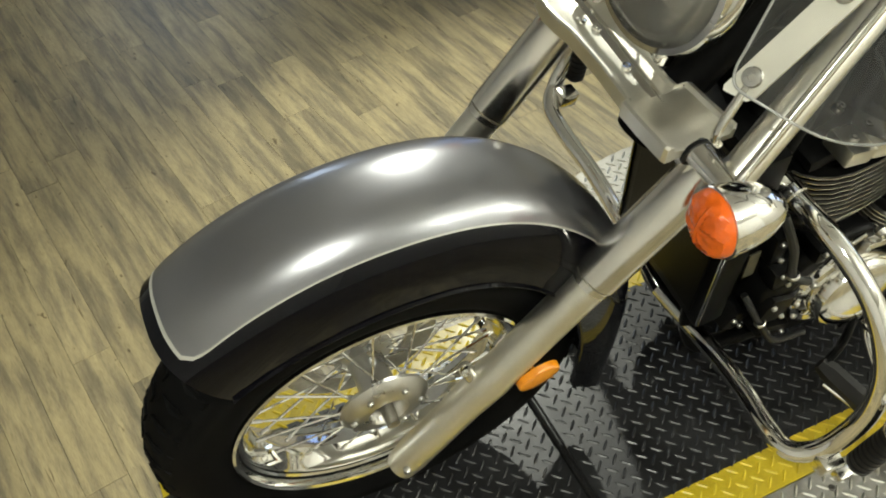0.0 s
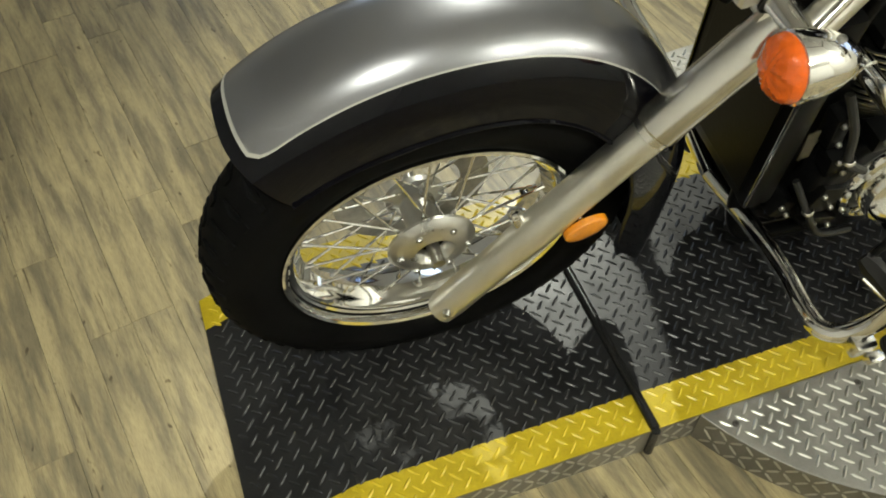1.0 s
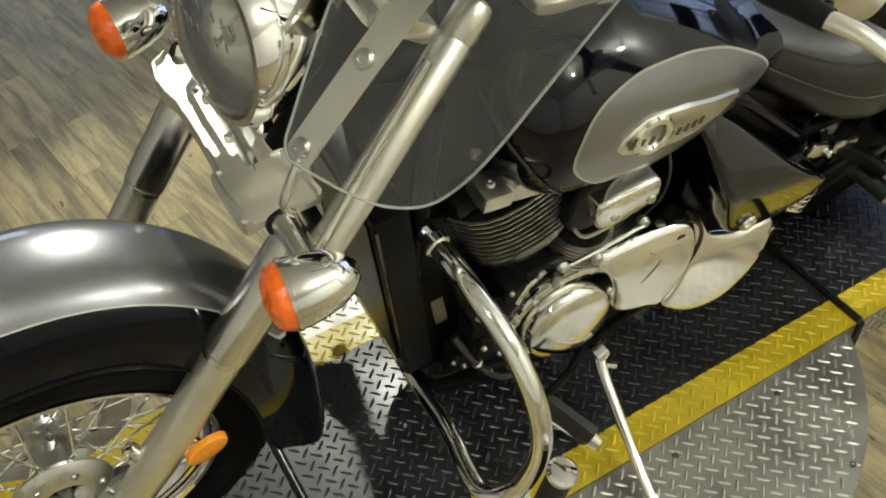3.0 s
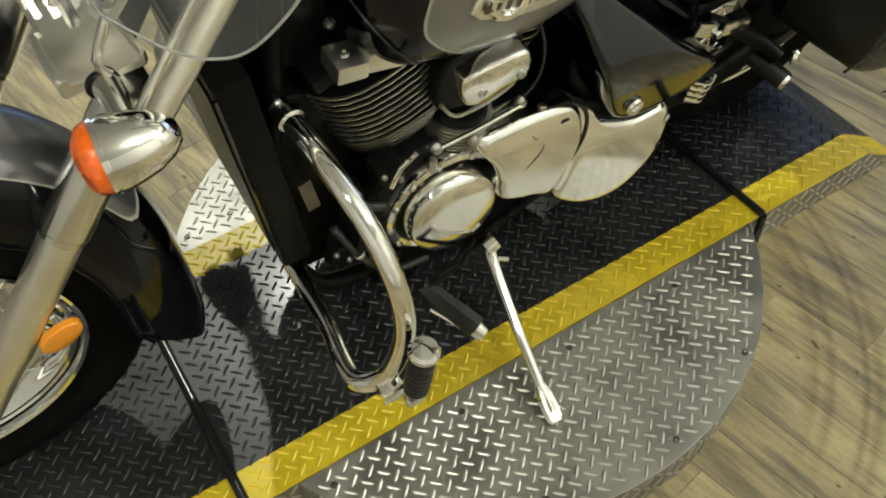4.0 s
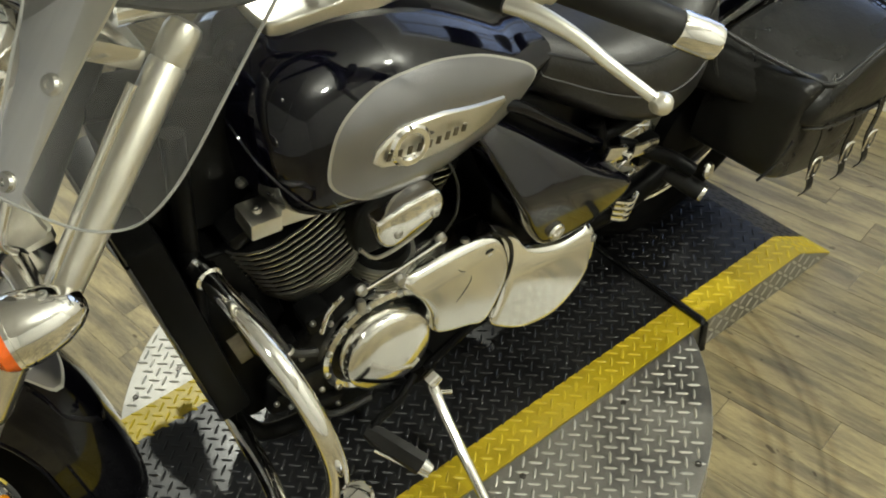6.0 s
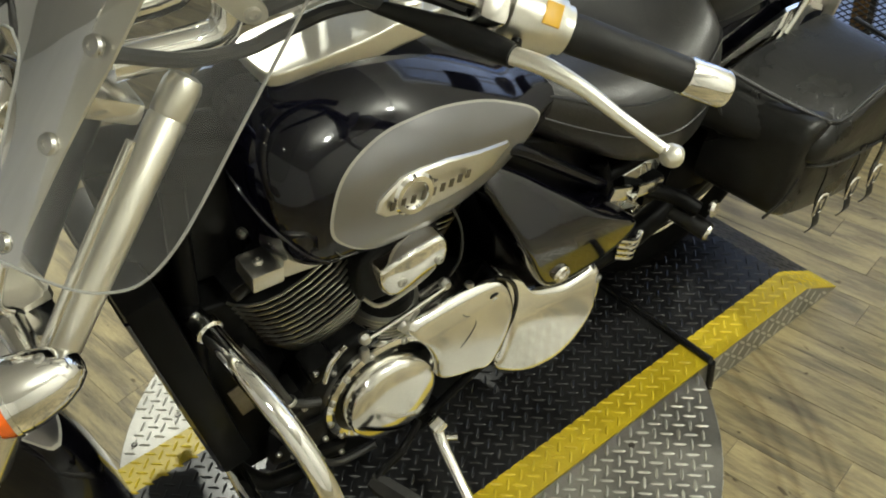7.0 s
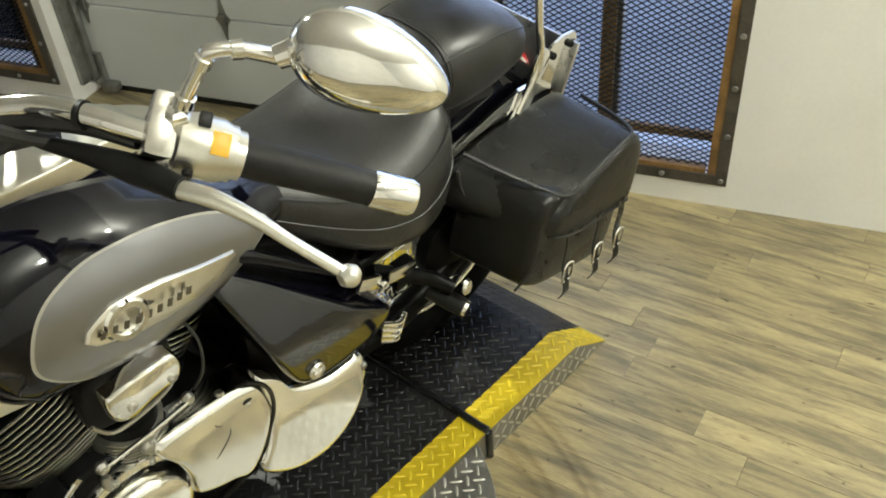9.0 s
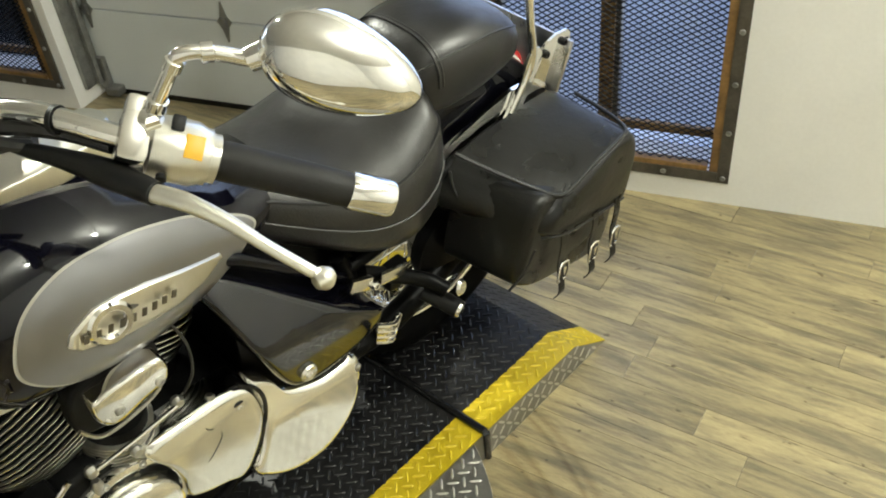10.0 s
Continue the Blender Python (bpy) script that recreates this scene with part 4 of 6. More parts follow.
build_yoke()
for s in (-1, 1):
    d = Vector((-0.99, -s * 0.09, -0.04)).normalized()
    c = Vector((0.372, -0.216, 0.812)) if s < 0 else Vector((0.335, 0.312, 0.822))
    body = part("turn_signal", lathe([(0.041, 0.004), (0.044, 0.0), (0.044, -0.010), (0.042, -0.024), (0.036, -0.048), (0.026, -0.068), (0.012, -0.081), (0, -0.083)], c, d, 36), CHROME, bike, "chrome bullet turn signal with an amber lens")
    dome = lathe([(0.0425, 0.003), (0.0425, 0.012), (0.0395, 0.020), (0.034, 0.0252), (0.027, 0.0288), (0.020, 0.0308), (0.012, 0.0322), (0.005, 0.0328), (0, 0.033)], c, d, 48)
    for v in dome.verts:
        away = v.co - c
        if away.dot(d) > 0.014:
            v.co += d * 0.0016 * math.cos(away.dot(d.cross(Vector((0, 0, 1))).normalized()) / 0.0075 * 2 * math.pi)
    part("lens", dome, ORANGE, body, "ribbed amber lens")
    part("lens_ring", lathe([(0.0425, 0.000), (0.0455, 0.001), (0.0455, 0.006), (0.0425, 0.007)], c, d, 36, closed_profile=True), CHROME, body, "chrome lens ring")
    part("signal_screw", bolt(c - d * 0.045 + Vector((0, 0, 0.036)), (0, 0, 1), 0.006, 0.004), STEEL, body)

# windscreen: two brackets and a clear curved sheet with a cut-out round the headlamp
def screen_point(y, v):
    """y across, v up along the fork's line from the lower edge's level."""
    return Vector((0.355 + 2.3 * y * y + v * 0.66, y, 0.868 + v * 0.75))


def build_screen():
    outline = [(-0.050, 0.235), (-0.088, 0.115), (-0.099, 0.080), (-0.115, 0.062), (-0.150, 0.056), (-0.205, 0.045), (-0.232, 0.048), (-0.249, 0.062), (-0.258, 0.097), (-0.261, 0.15), (-0.260, 0.25), (-0.258, 0.44), (-0.256, 0.55), (-0.235, 0.60)]
    edge = curve_through([(y, v, 0) for y, v in outline], 5)
    inner = [(-0.050, 0.235), (-0.042, 0.262), (-0.028, 0.285), (0, 0.295)]
    cut = curve_through([(y, v, 0) for y, v in inner], 6)
    left = [(p.x, p.y) for p in edge]
    poly = [(p.x, p.y) for p in cut[::-1]] + left[1:] + [(-0.16, 0.622), (-0.08, 0.63), (0.0, 0.63)]
    full = poly + [(-y, v) for y, v in poly[-2:0:-1]]
    flat = bmesh.new()
    vs = [flat.verts.new((y, v, 0)) for y, v in full]
    es = [flat.edges.new((vs[i], vs[(i + 1) % len(vs)])) for i in range(len(vs))]
    bmesh.ops.triangle_fill(flat, edges=es, use_beauty=True)
    bmesh.ops.subdivide_edges(flat, edges=[e for e in flat.edges if e.calc_length() > 0.05], cuts=3, use_grid_fill=False)
    bmesh.ops.triangulate(flat, faces=flat.faces)
    for v in flat.verts:
        v.co = screen_point(v.co.x, v.co.y)
    sheet = part("windscreen", flat, CLEAR, bike, "clear curved acrylic windscreen", angle=80)
    ways = []
    for v in sheet.data.vertices:
        y = v.co.y
        ways.append(Vector((0.66, 0, 0.75)).cross(Vector((4.6 * y, 1, 0))).normalized())
    turned = sum(ways[p.vertices[0]].dot(p.normal) for p in sheet.data.polygons) < 0
    sheet.data.normals_split_custom_set_from_vertices([-w for w in ways] if turned else ways)
    rim = part("screen_edge", tube([screen_point(y, v) for y, v in full], 0.0018, 8, 1, closed=True), PLATE_EDGE, sheet, "bright polished edge of the acrylic")
    for s in (-1, 1):
        bm = bmesh.new()
        loops = []
        for v, w, back in ((0.050, 0.013, 0.004), (0.056, 0.0165, 0.004), (0.20, 0.0165, 0.004), (0.26, 0.0165, 0.006), (0.30, 0.0165, 0.010), (0.44, 0.0165, 0.012), (0.475, 0.0165, 0.012), (0.48, 0.013, 0.012)):
            loops.append([screen_point(s * 0.118, v) + Vector((back + d + s * o * 0.54 * s, s * o, 0)) for o, d in ((-w, 0.0), (w, 0.0), (w, 0.004), (-w, 0.004))])
        rings(bm, loops)
        br = part("screen_bracket", bm, HOUSING, sheet, "polished flat screen bracket", smooth=False)
        out = Vector((-0.72, s * 0.3, 0.62)).normalized()
        for v in (0.081, 0.208, 0.325):
            hit = screen_point(s * 0.118, v)
            part("bracket_bolt", lathe([(0.0115, -0.004), (0.0125, 0.001), (0.0105, 0.005), (0.005, 0.0055), (0.0045, 0.003), (0, 0.003)], hit, out, 20), SATIN, br, "round alloy screen bolt")
        fy = FORK_Y[(s + 1) // 2]
        stay = bmesh.new()
        top, end = Vector((0.690, s * 0.112, 1.200)), Vector((0.800, s * 0.082, 1.042))
        way = (end - top).normalized()
        side = Vector((-0.50, s * 0.65, 0.35)).cross(way).normalized()
        face = way.cross(side)
        line = [(0.0, 0.017), (0.165, 0.017), (0.178, 0.0145), (0.187, 0.009), (0.190, 0.002)]
        rings(stay, [[top + way * h + side * w + face * d for w, d in ((-k, 0), (k, 0), (k, 0.005), (-k, 0.005))] for h, k in line])
        st = part("screen_stay", stay, HOUSING, br, "polished flat screen stay", smooth=False)
        for d in (0.005, -0.006):
            part("stay_bolt", lathe([(0.010, 0), (0.010, 0.005), (0.0045, 0.0055), (0.004, 0.003), (0, 0.003)], top + way * 0.166 + face * d, face if d > 0 else -face, 18), SATIN, st)
        part("screen_clamp", tube([(0.395, s * 0.185, 0.785), (0.50, s * 0.150, 0.885), (0.605, s * 0.115, 0.985)], 0.0065, 12, 3), CHROME_SOFT, br, "thin alloy clamp rod")
        part("screen_clamp", tube([screen_point(s * 0.118, 0.062) + Vector((0.010, 0, 0)), at_fork(0.728, fy, -0.050), at_fork(0.715, fy, -0.030)], 0.006, 12, 3), CHROME_SOFT, br, "alloy clamp arm")


build_screen()

# handlebar, controls, mirrors
def both(points, s):
    return [Vector((x, y * -s, z)) for x, y, z in points]


bar = part("handlebar", tube([(1.035, -0.3095, 1.061), (0.984, -0.271, 1.088), (0.945, -0.215, 1.103), (0.915, -0.15, 1.100), (0.86, -0.09, 1.085), (0.79, -0.045, 1.070), (0.765, 0.0, 1.068), (0.79, 0.045, 1.070), (0.86, 0.09, 1.085), (0.915, 0.15, 1.100), (0.945, 0.215, 1.103), (0.984, 0.271, 1.088), (1.035, 0.3095, 1.061)], 0.0135, 18, 8), CHROME, bike, "pulled-back chrome handlebar")
for y in (-0.055, 0.055):
    part("riser", tube([at_fork(1.0, y, 0.02), (0.745, y, 1.03), (0.775, y, 1.072)], [0.022, 0.019, 0.021], 16, 4), CHROME, bar, "chrome handlebar riser")
part("upper_clamp", box((0.10, 0.23, 0.032), at_fork(0.955, 0.035, 0.02), 0.012, Matrix.Rotation(math.atan2(FORK.x, FORK.z) , 4, "Y")), CHROME_SOFT, bar, "polished upper fork clamp")
GA, GB = Vector((1.035, -0.3095, 1.061)), Vector((1.206, -0.4386, 0.970))
for s in (-1, 1):
    fl = lambda p: Vector((p[0], p[1] * -s, p[2]))
    a, b = fl(GA), fl(GB)
    d = (b - a).normalized()
    grip = part("grip", lathe([(0.016, 0.017), (0.0225, 0.019), (0.0235, 0.035), (0.0225, 0.09), (0.0215, 0.15), (0.021, 0.176)], a, d, 24), GRIP_RUBBER, bar, "ribbed black rubber grip")
    part("grip_end", lathe([(0.0225, 0.176), (0.0235, 0.179), (0.0235, 0.226), (0.021, 0.232), (0, 0.233)], a, d, 24), CHROME, grip, "chrome grip end")
    sw = part("switch_housing", lathe([(0.02, -0.054), (0.033, -0.052), (0.0365, -0.034), (0.0365, -0.006), (0.032, 0.004), (0.032, 0.010), (0.028, 0.011), (0.028, 0.020), (0.022, 0.021)], a, d, 28), HOUSING, bar, "pale cast alloy switch housing")
    n = (Vector((-0.35, -0.5 * -s, 0.75)) - d * Vector((-0.35, -0.5 * -s, 0.75)).dot(d)).normalized()
    t = d.cross(n)
    turn = Matrix((d, t, n)).transposed().to_4x4()
    part("switch_label", box((0.020, 0.026, 0.003), a - d * 0.010 + n * 0.0355, 0.0005, turn), LABEL_ORANGE, sw, "orange switch legend")
    part("switch_button", box((0.014, 0.018, 0.012), a + d * -0.030 + (n * 0.8 - t * (0.6 if s < 0 else -0.6)) * 0.038, 0.003, turn), BLACK_PLASTIC, sw, "black thumb switch")
    part("switch_button", lathe([(0.006, 0), (0.006, 0.006), (0, 0.007)], a + d * -0.036 + (n * 0.4 + t * 0.9).normalized() * 0.037, (n * 0.4 + t * 0.9), 12), BLACK_PLASTIC, sw)
    perch = bmesh.new()
    box((0.034, 0.056, 0.058), a - d * 0.070 + n * 0.0, 0.010, turn, perch)
    box((0.03, 0.036, 0.036), a - d * 0.070 - t * 0.03 * (1 if s < 0 else -1), 0.007, turn, perch)
    pc = part("lever_perch", perch, CHROME_SOFT, bar, "polished lever perch")
    lever = [fl(p) for p in ((0.958, -0.332, 1.068), (0.976, -0.368, 1.066), (0.996, -0.410, 1.053), (1.014, -0.449, 1.032), (1.0437, -0.5017, 1.0))]
    part("lever", tube(lever, [0.0105, 0.0105, 0.0082, 0.0070, 0.0066], 14, 6, flat=0.7), HOUSING, pc, "polished alloy hand lever")
    part("lever_ball", lathe([(0, -0.0135), (0.0075, -0.0112), (0.0123, -0.0047), (0.0135, 0), (0.0123, 0.0047), (0.0075, 0.0112), (0, 0.0135)], lever[-1], (1, 0, 0), 18), HOUSING, pc)
    part("lever_boot", tube([fl(p) for p in ((0.900, -0.15, 1.060), (0.930, -0.21, 1.058), (0.948, -0.27, 1.062), (0.962, -0.338, 1.067))], [0.007, 0.012, 0.017, 0.0135], 14, 4), BLACK_PLASTIC, pc, "black rubber lever boot")
    # mirror: stem with an elbow and a tear-shaped chrome shell
    foot = a - d * 0.046 + Vector((0, 0, 0.02))
    stem = [fl(p) for p in ((1.000, -0.275, 1.09), (1.012, -0.288, 1.13), (1.030, -0.306, 1.178), (1.038, -0.313, 1.190), (1.06, -0.324, 1.188), (1.098, -0.340, 1.170))]
    st = part("mirror", tube(stem, [0.011, 0.0085, 0.008, 0.0085, 0.0085, 0.009], 14, 6), CHROME, bar, "chrome mirror on an elbowed stem")
    for k, r in ((1, 0.0115), (2, 0.0105), (4, 0.0115)):
        part("stem_collar", lathe([(0.007, -0.008), (r, -0.006), (r, 0.006), (0.007, 0.008)], stem[k], stem[k] - stem[k - 1], 14), CHROME, st, "chrome stem collar")
    part("stem_nut", lathe([(0.015, -0.012), (0.017, 0), (0.015, 0.014), (0.01, 0.018)], foot + Vector((0, 0, 0.005)), (0, 0, 1), 6), CHROME, st)
    part("ball_joint", tube([stem[-1], stem[-1] + fl((0.025, -0.02, 0.012))], [0.014, 0.017], 16, 1), CHROME, st)
    head = fl((1.158, -0.418, 1.170))
    long_ = fl((0.62, -0.68, -0.38)).normalized()
    back = fl((-0.72, -0.55, 0.42))
    back = (back - long_ * back.dot(long_)).normalized()
    wide = long_.cross(back).normalized()
    loops = []
    for w, h, dd in ((0.92, 0.92, -0.008), (1.0, 1.0, -0.002), (1.0, 1.0, 0.008), (0.9, 0.88, 0.024), (0.68, 0.64, 0.036), (0.4, 0.36, 0.042), (0.1, 0.1, 0.044)):
        loops.append([head + back * dd + long_ * (0.088 * w * math.cos(q) * (1 + 0.0 * math.cos(q))) + wide * (0.050 * h * math.sin(q) * (1 - 0.22 * math.cos(q))) for q in [2 * math.pi * k / 36 for k in range(36)]])
    part("mirror_shell", (lambda b2: (rings(b2, loops), b2)[1])(bmesh.new()), CHROME, st, "chrome mirror shell")
    glassy = [[head + back * -0.0085 + long_ * 0.088 * 0.9 * math.cos(q) + wide * 0.050 * 0.9 * math.sin(q) * (1 - 0.22 * math.cos(q)) for q in [2 * math.pi * k / 36 for k in range(36)]]]
    b2 = bmesh.new()
    b2.faces.new([b2.verts.new(p) for p in glassy[0]])
    part("mirror_glass", b2, CHROME, st, "mirror glass")
    arm = tube([head - long_ * 0.07 + back * 0.012, stem[-1] + fl((0.02, -0.016, 0.01))], [0.016, 0.014], 14, 1)
    part("mirror_arm", arm, CHROME, st)

# cable ties and hose clips on the bar
for y, x, z in ((-0.202, 0.938, 1.103), (0.202, 0.938, 1.103)):
    part("cable_tie", lathe([(0.0150, -0.003), (0.0165, -0.003), (0.0165, 0.003), (0.0150, 0.003)], (x, y, z), (0.45, math.copysign(0.88, y), 0.05), 20, closed_profile=True), BLACK_PLASTIC, bar, "black cable tie")

# fuel tank: a drop-shaped shell, with a grey panel and a badge on each flank
TX0, TX1 = 0.708, 1.30


def tank_form(x):
    t = (x - TX0) / (TX1 - TX0)
    t = min(max(t, 0.0), 1.0)
    nose = math.sqrt(max(0.0, 1 - max(0.0, (0.20 - t) / 0.20) ** 3.0))
    w = 0.183 * nose - 0.085 * max(0.0, (t - 0.40) / 0.60) ** 1.4
    top = 0.852 + 0.088 * math.sin(math.pi * min(1, (t + 0.18) / 1.0)) - 0.095 * t * t
    low = 0.672 - 0.062 * math.sin(math.pi * min(1.0, t * 1.05)) + 0.03 * t * t
    zc, h = low + (top - low) * 0.42, (top - low) / 2 * (0.25 + 0.75 * nose)
    return max(w, 0.004), zc, max(h, 0.01)


def tank_y(x, z, off=0.0):
    w, zc, h = tank_form(x)
    h = h * (1.16 if z > zc else 0.84)
    k = min(1.0, abs((z - zc) / h))
    e = 2.3 if z > zc else 3.2
    return w * max(0.0, 1 - k ** e) ** (1 / 2.1) + off


def build_tank():
    bm = bmesh.new()
    loops = []
    for i in range(41):
        u = i / 40
        x = TX0 + (TX1 - TX0) * (u ** 1.5 if u < 0.5 else 0.3536 + (u - 0.5) * 1.2929)
        w, zc, h = tank_form(x)
        loop = []
        for k in range(56):
            a = 2 * math.pi * k / 56
            c, s = math.cos(a), math.sin(a)
            loop.append((x, w * math.copysign(abs(c) ** (2 / 2.1), c), zc + h * (1.16 if s > 0 else 0.84) * math.copysign(abs(s) ** (2 / (2.3 if s > 0 else 3.2)), s)))
        loops.append(loop)
    rings(bm, loops)
    tank = part("fuel_tank", bm, TANK_BLACK, bike, "glossy black teardrop fuel tank with grey flank panels", angle=60)
    outline = [(0.793, 0.765), (0.798, 0.80), (0.82, 0.835), (0.86, 0.857), (0.92, 0.866), (1.0, 0.853), (1.084, 0.82), (1.15, 0.782), (1.205, 0.742), (1.20, 0.72), (1.14, 0.692), (1.06, 0.668), (0.97, 0.652), (0.90, 0.662), (0.845, 0.70), (0.81, 0.735)]
    for s in (-1, 1):
        for name, mat, grow, off, label in (("pinstripe", PIN, 0.992, 0.0015, "pale silver pinstripe border"), ("grey_panel", GREY_PAINT, 0.968, 0.0025, "metallic grey painted panel")):
            ring = curve_through([(x, z, 0) for x, z in outline], 5, True)
            cx, cz = 0.985, 0.765
            pm = bmesh.new()
            rows = []
            for k in range(12, -1, -1):
                f = k / 12 * grow
                if k == 0:
                    rows.append([pm.verts.new((cx, s * (tank_y(cx, cz) + off), cz))])
                else:
                    rows.append([pm.verts.new((cx + (p.x - cx) * f, s * (tank_y(cx + (p.x - cx) * f, cz + (p.y - cz) * f) + off), cz + (p.y - cz) * f)) for p in ring])
            for a, b in zip(rows, rows[1:]):
                n = len(a)
                for i in range(n):
                    j = (i + 1) % n
                    pm.faces.new((a[i], a[j], b[j], b[i]) if len(b) > 1 else (a[i], a[j], b[0]))
            part(name, pm, mat, tank, label, angle=80)
        # badge: a winged plate over a ring, with a row of plain raised bars for its lettering
        put = lambda x, z, off: (x, s * (tank_y(x, z) + off), z)
        wing = [(0.862, 0.772), (0.87, 0.788), (0.888, 0.797), (0.91, 0.805), (0.945, 0.803), (0.99, 0.792), (1.05, 0.768), (1.12, 0.742), (1.122, 0.734), (1.08, 0.72), (1.03, 0.720), (0.98, 0.728), (0.935, 0.736), (0.90, 0.748), (0.875, 0.757)]
        bmw = bmesh.new()
        rings(bmw, [[put(x, z, 0.002) for x, z in wing], [put(x, z, 0.006) for x, z in wing], [put(0.97 + (x - 0.97) * 0.96, 0.764 + (z - 0.764) * 0.9, 0.0085) for x, z in wing]])
        badge = part("badge", bmw, HOUSING, tank, "polished winged tank badge")
        c = Vector(put(0.924, 0.772, 0.004))
        part("badge_ring", lathe([(0.03, -0.002), (0.034, 0.004), (0.03, 0.008), (0.022, 0.008), (0.019, 0.004), (0.019, -0.002)], c, (0, s, 0.1), 36, closed_profile=True), CHROME, badge, "round chrome ring")
        for k in range(9):
            x = 0.886 + k * 0.0170
            z = 0.774 - 0.020 * k / 7
            bars = bmesh.new()
            box((0.0075, 0.002, 0.014), (0, 0, 0), 0.0006, Matrix.Rotation(radians(16), 4, "Y"), bars)
            bmesh.ops.translate(bars, vec=put(x, z, 0.0112), verts=bars.verts)
            part("badge_bar", bars, DULL_METAL, badge, "plain raised bar", smooth=False)
        nose = [(x, s * (tank_y(x, z) + 0.001), z) for x, z in ((0.722, 0.880), (0.718, 0.850), (0.719, 0.825), (0.726, 0.795), (0.742, 0.765), (0.762, 0.735), (0.79, 0.705))]
        part("nose_seam", tube(nose, 0.0035, 8, 4), BLACK_COAT, tank, "rolled front seam")
    # chrome console on top, with its dial
    cons = pillow([(0.800, -0.030), (0.812, -0.050), (0.85, -0.058), (0.95, -0.060), (1.02, -0.050), (1.10, -0.030), (1.13, 0.0), (1.10, 0.030), (1.02, 0.050), (0.95, 0.060), (0.85, 0.058), (0.812, 0.050), (0.800, 0.030)], 0.0, 0.034, 0.006, 0.001, steps=4)
    for v in cons.verts:
        x, y, z = v.co
        v.co = (x, z, 0.909 + y - 0.22 * max(0.0, x - 1.0))
    con = part("tank_console", cons, HOUSING, tank, "polished flat tank-top console")
    part("filler_cap", lathe([(0.030, 0.0), (0.030, 0.012), (0.026, 0.016), (0, 0.017)], (1.045, 0, 0.930), (0.15, 0, 1), 36), CHROME, con, "chrome filler cap")
    for s in (-1, 1):
        seam = [(x, s * (tank_y(x, tank_form(x)[1] - tank_form(x)[2] * 0.86) + 0.002), tank_form(x)[1] - tank_form(x)[2] * 0.86) for x in np.linspace(TX0 + 0.006, 1.12, 14)]
        part("seam_flange", tube(seam, 0.004, 8, 3), BLACK_GLOSS, tank, "rolled lower seam")


build_tank()


# seats
def cushion(name, xs, label, material, rows, parent=None, k=2.6):
    """A padded shell from rows of (x, half width, top, low)."""
    bm = bmesh.new()
    dense = []
    for j in range(4):
        pts = curve_through([(r[0], r[j] if j else r[0], 0) for r in rows], 6)
        dense.append([p.y if j else p.x for p in pts])
    loops = []
    for x, w, top, low in zip(*dense):
        zc = low + (top - low) * 0.45
        loop = []
        for q in range(48):
            a = 2 * math.pi * q / 48
            c, s = math.cos(a), math.sin(a)
            h = (top - zc) if s > 0 else (zc - low)
            e = 2 / k if s > 0 else 2 / 4.0
            loop.append((x, w * math.copysign(abs(c) ** (2 / k), c), zc + h * math.copysign(abs(s) ** e, s)))
        loops.append(loop)
    rings(bm, loops)
    return part(name, bm, material, parent or bike, label, angle=70), dense


SEAT_ROWS = [(1.165, 0.06, 0.752, 0.715), (1.18, 0.085, 0.775, 0.690), (1.24, 0.118, 0.775, 0.635), (1.32, 0.155, 0.748, 0.580), (1.40, 0.185, 0.735, 0.53), (1.48, 0.198, 0.745, 0.500), (1.55, 0.190, 0.772, 0.505), (1.60, 0.165, 0.79, 0.54), (1.625, 0.12, 0.775, 0.58), (1.632, 0.07, 0.74, 0.62)]
seat, seat_curve = cushion("rider_seat", None, "wide black vinyl rider seat", VINYL, SEAT_ROWS)


def seam(rows, f, drop, r, name, parent, lo=0.06, hi=0.94):
    """A welt round a cushion at the share f of its height."""
    for s in (-1, 1):
        line = []
        n = len(rows[0])
        for i in range(int(n * lo), int(n * hi), 3):
            x, w, top, low = (rows[j][i] for j in range(4))
            zc = low + (top - low) * 0.45
            z = zc + (top - zc) * f
            y = w * (1 - abs(f) ** 2.6) ** (1 / 2.6)
            line.append((x, s * (y + 0.001), z))
        part(name, tube(line, r, 8, 3), PIPING, parent, "black piped seam")


seam(seat_curve, 0.55, 0, 0.0028, "piping", seat)
seam(seat_curve, -0.0, 0, 0.002, "piping", seat)
PILLION_ROWS = [(1.60, 0.06, 0.78, 0.74), (1.615, 0.095, 0.825, 0.70), (1.66, 0.115, 0.852, 0.685), (1.74, 0.123, 0.855, 0.69), (1.80, 0.120, 0.845, 0.700), (1.86, 0.108, 0.82, 0.708), (1.895, 0.085, 0.792, 0.715), (1.908, 0.05, 0.765, 0.725)]
pillion, pillion_curve = cushion("pillion_seat", None, "raised black vinyl passenger seat", VINYL, PILLION_ROWS)
seam(pillion_curve, 0.62, 0, 0.0022, "piping", pillion)
# welt across the front of the passenger pad
for x, sc in ((1.643, 1.0), (1.652, 1.0)):
    w, top, low = 0.111, 0.847, 0.69
    zc = low + (top - low) * 0.45
    line = [(x, w * math.copysign(abs(math.cos(a)) ** (2 / 2.6), math.cos(a)) * 1.012, zc + (top - zc) * abs(math.sin(a)) ** (2 / 2.6) * 1.012) for a in np.linspace(0.02, math.pi - 0.02, 15)]
    part("piping", tube(line, 0.0022, 8, 2), PIPING, pillion, "black piped seam")

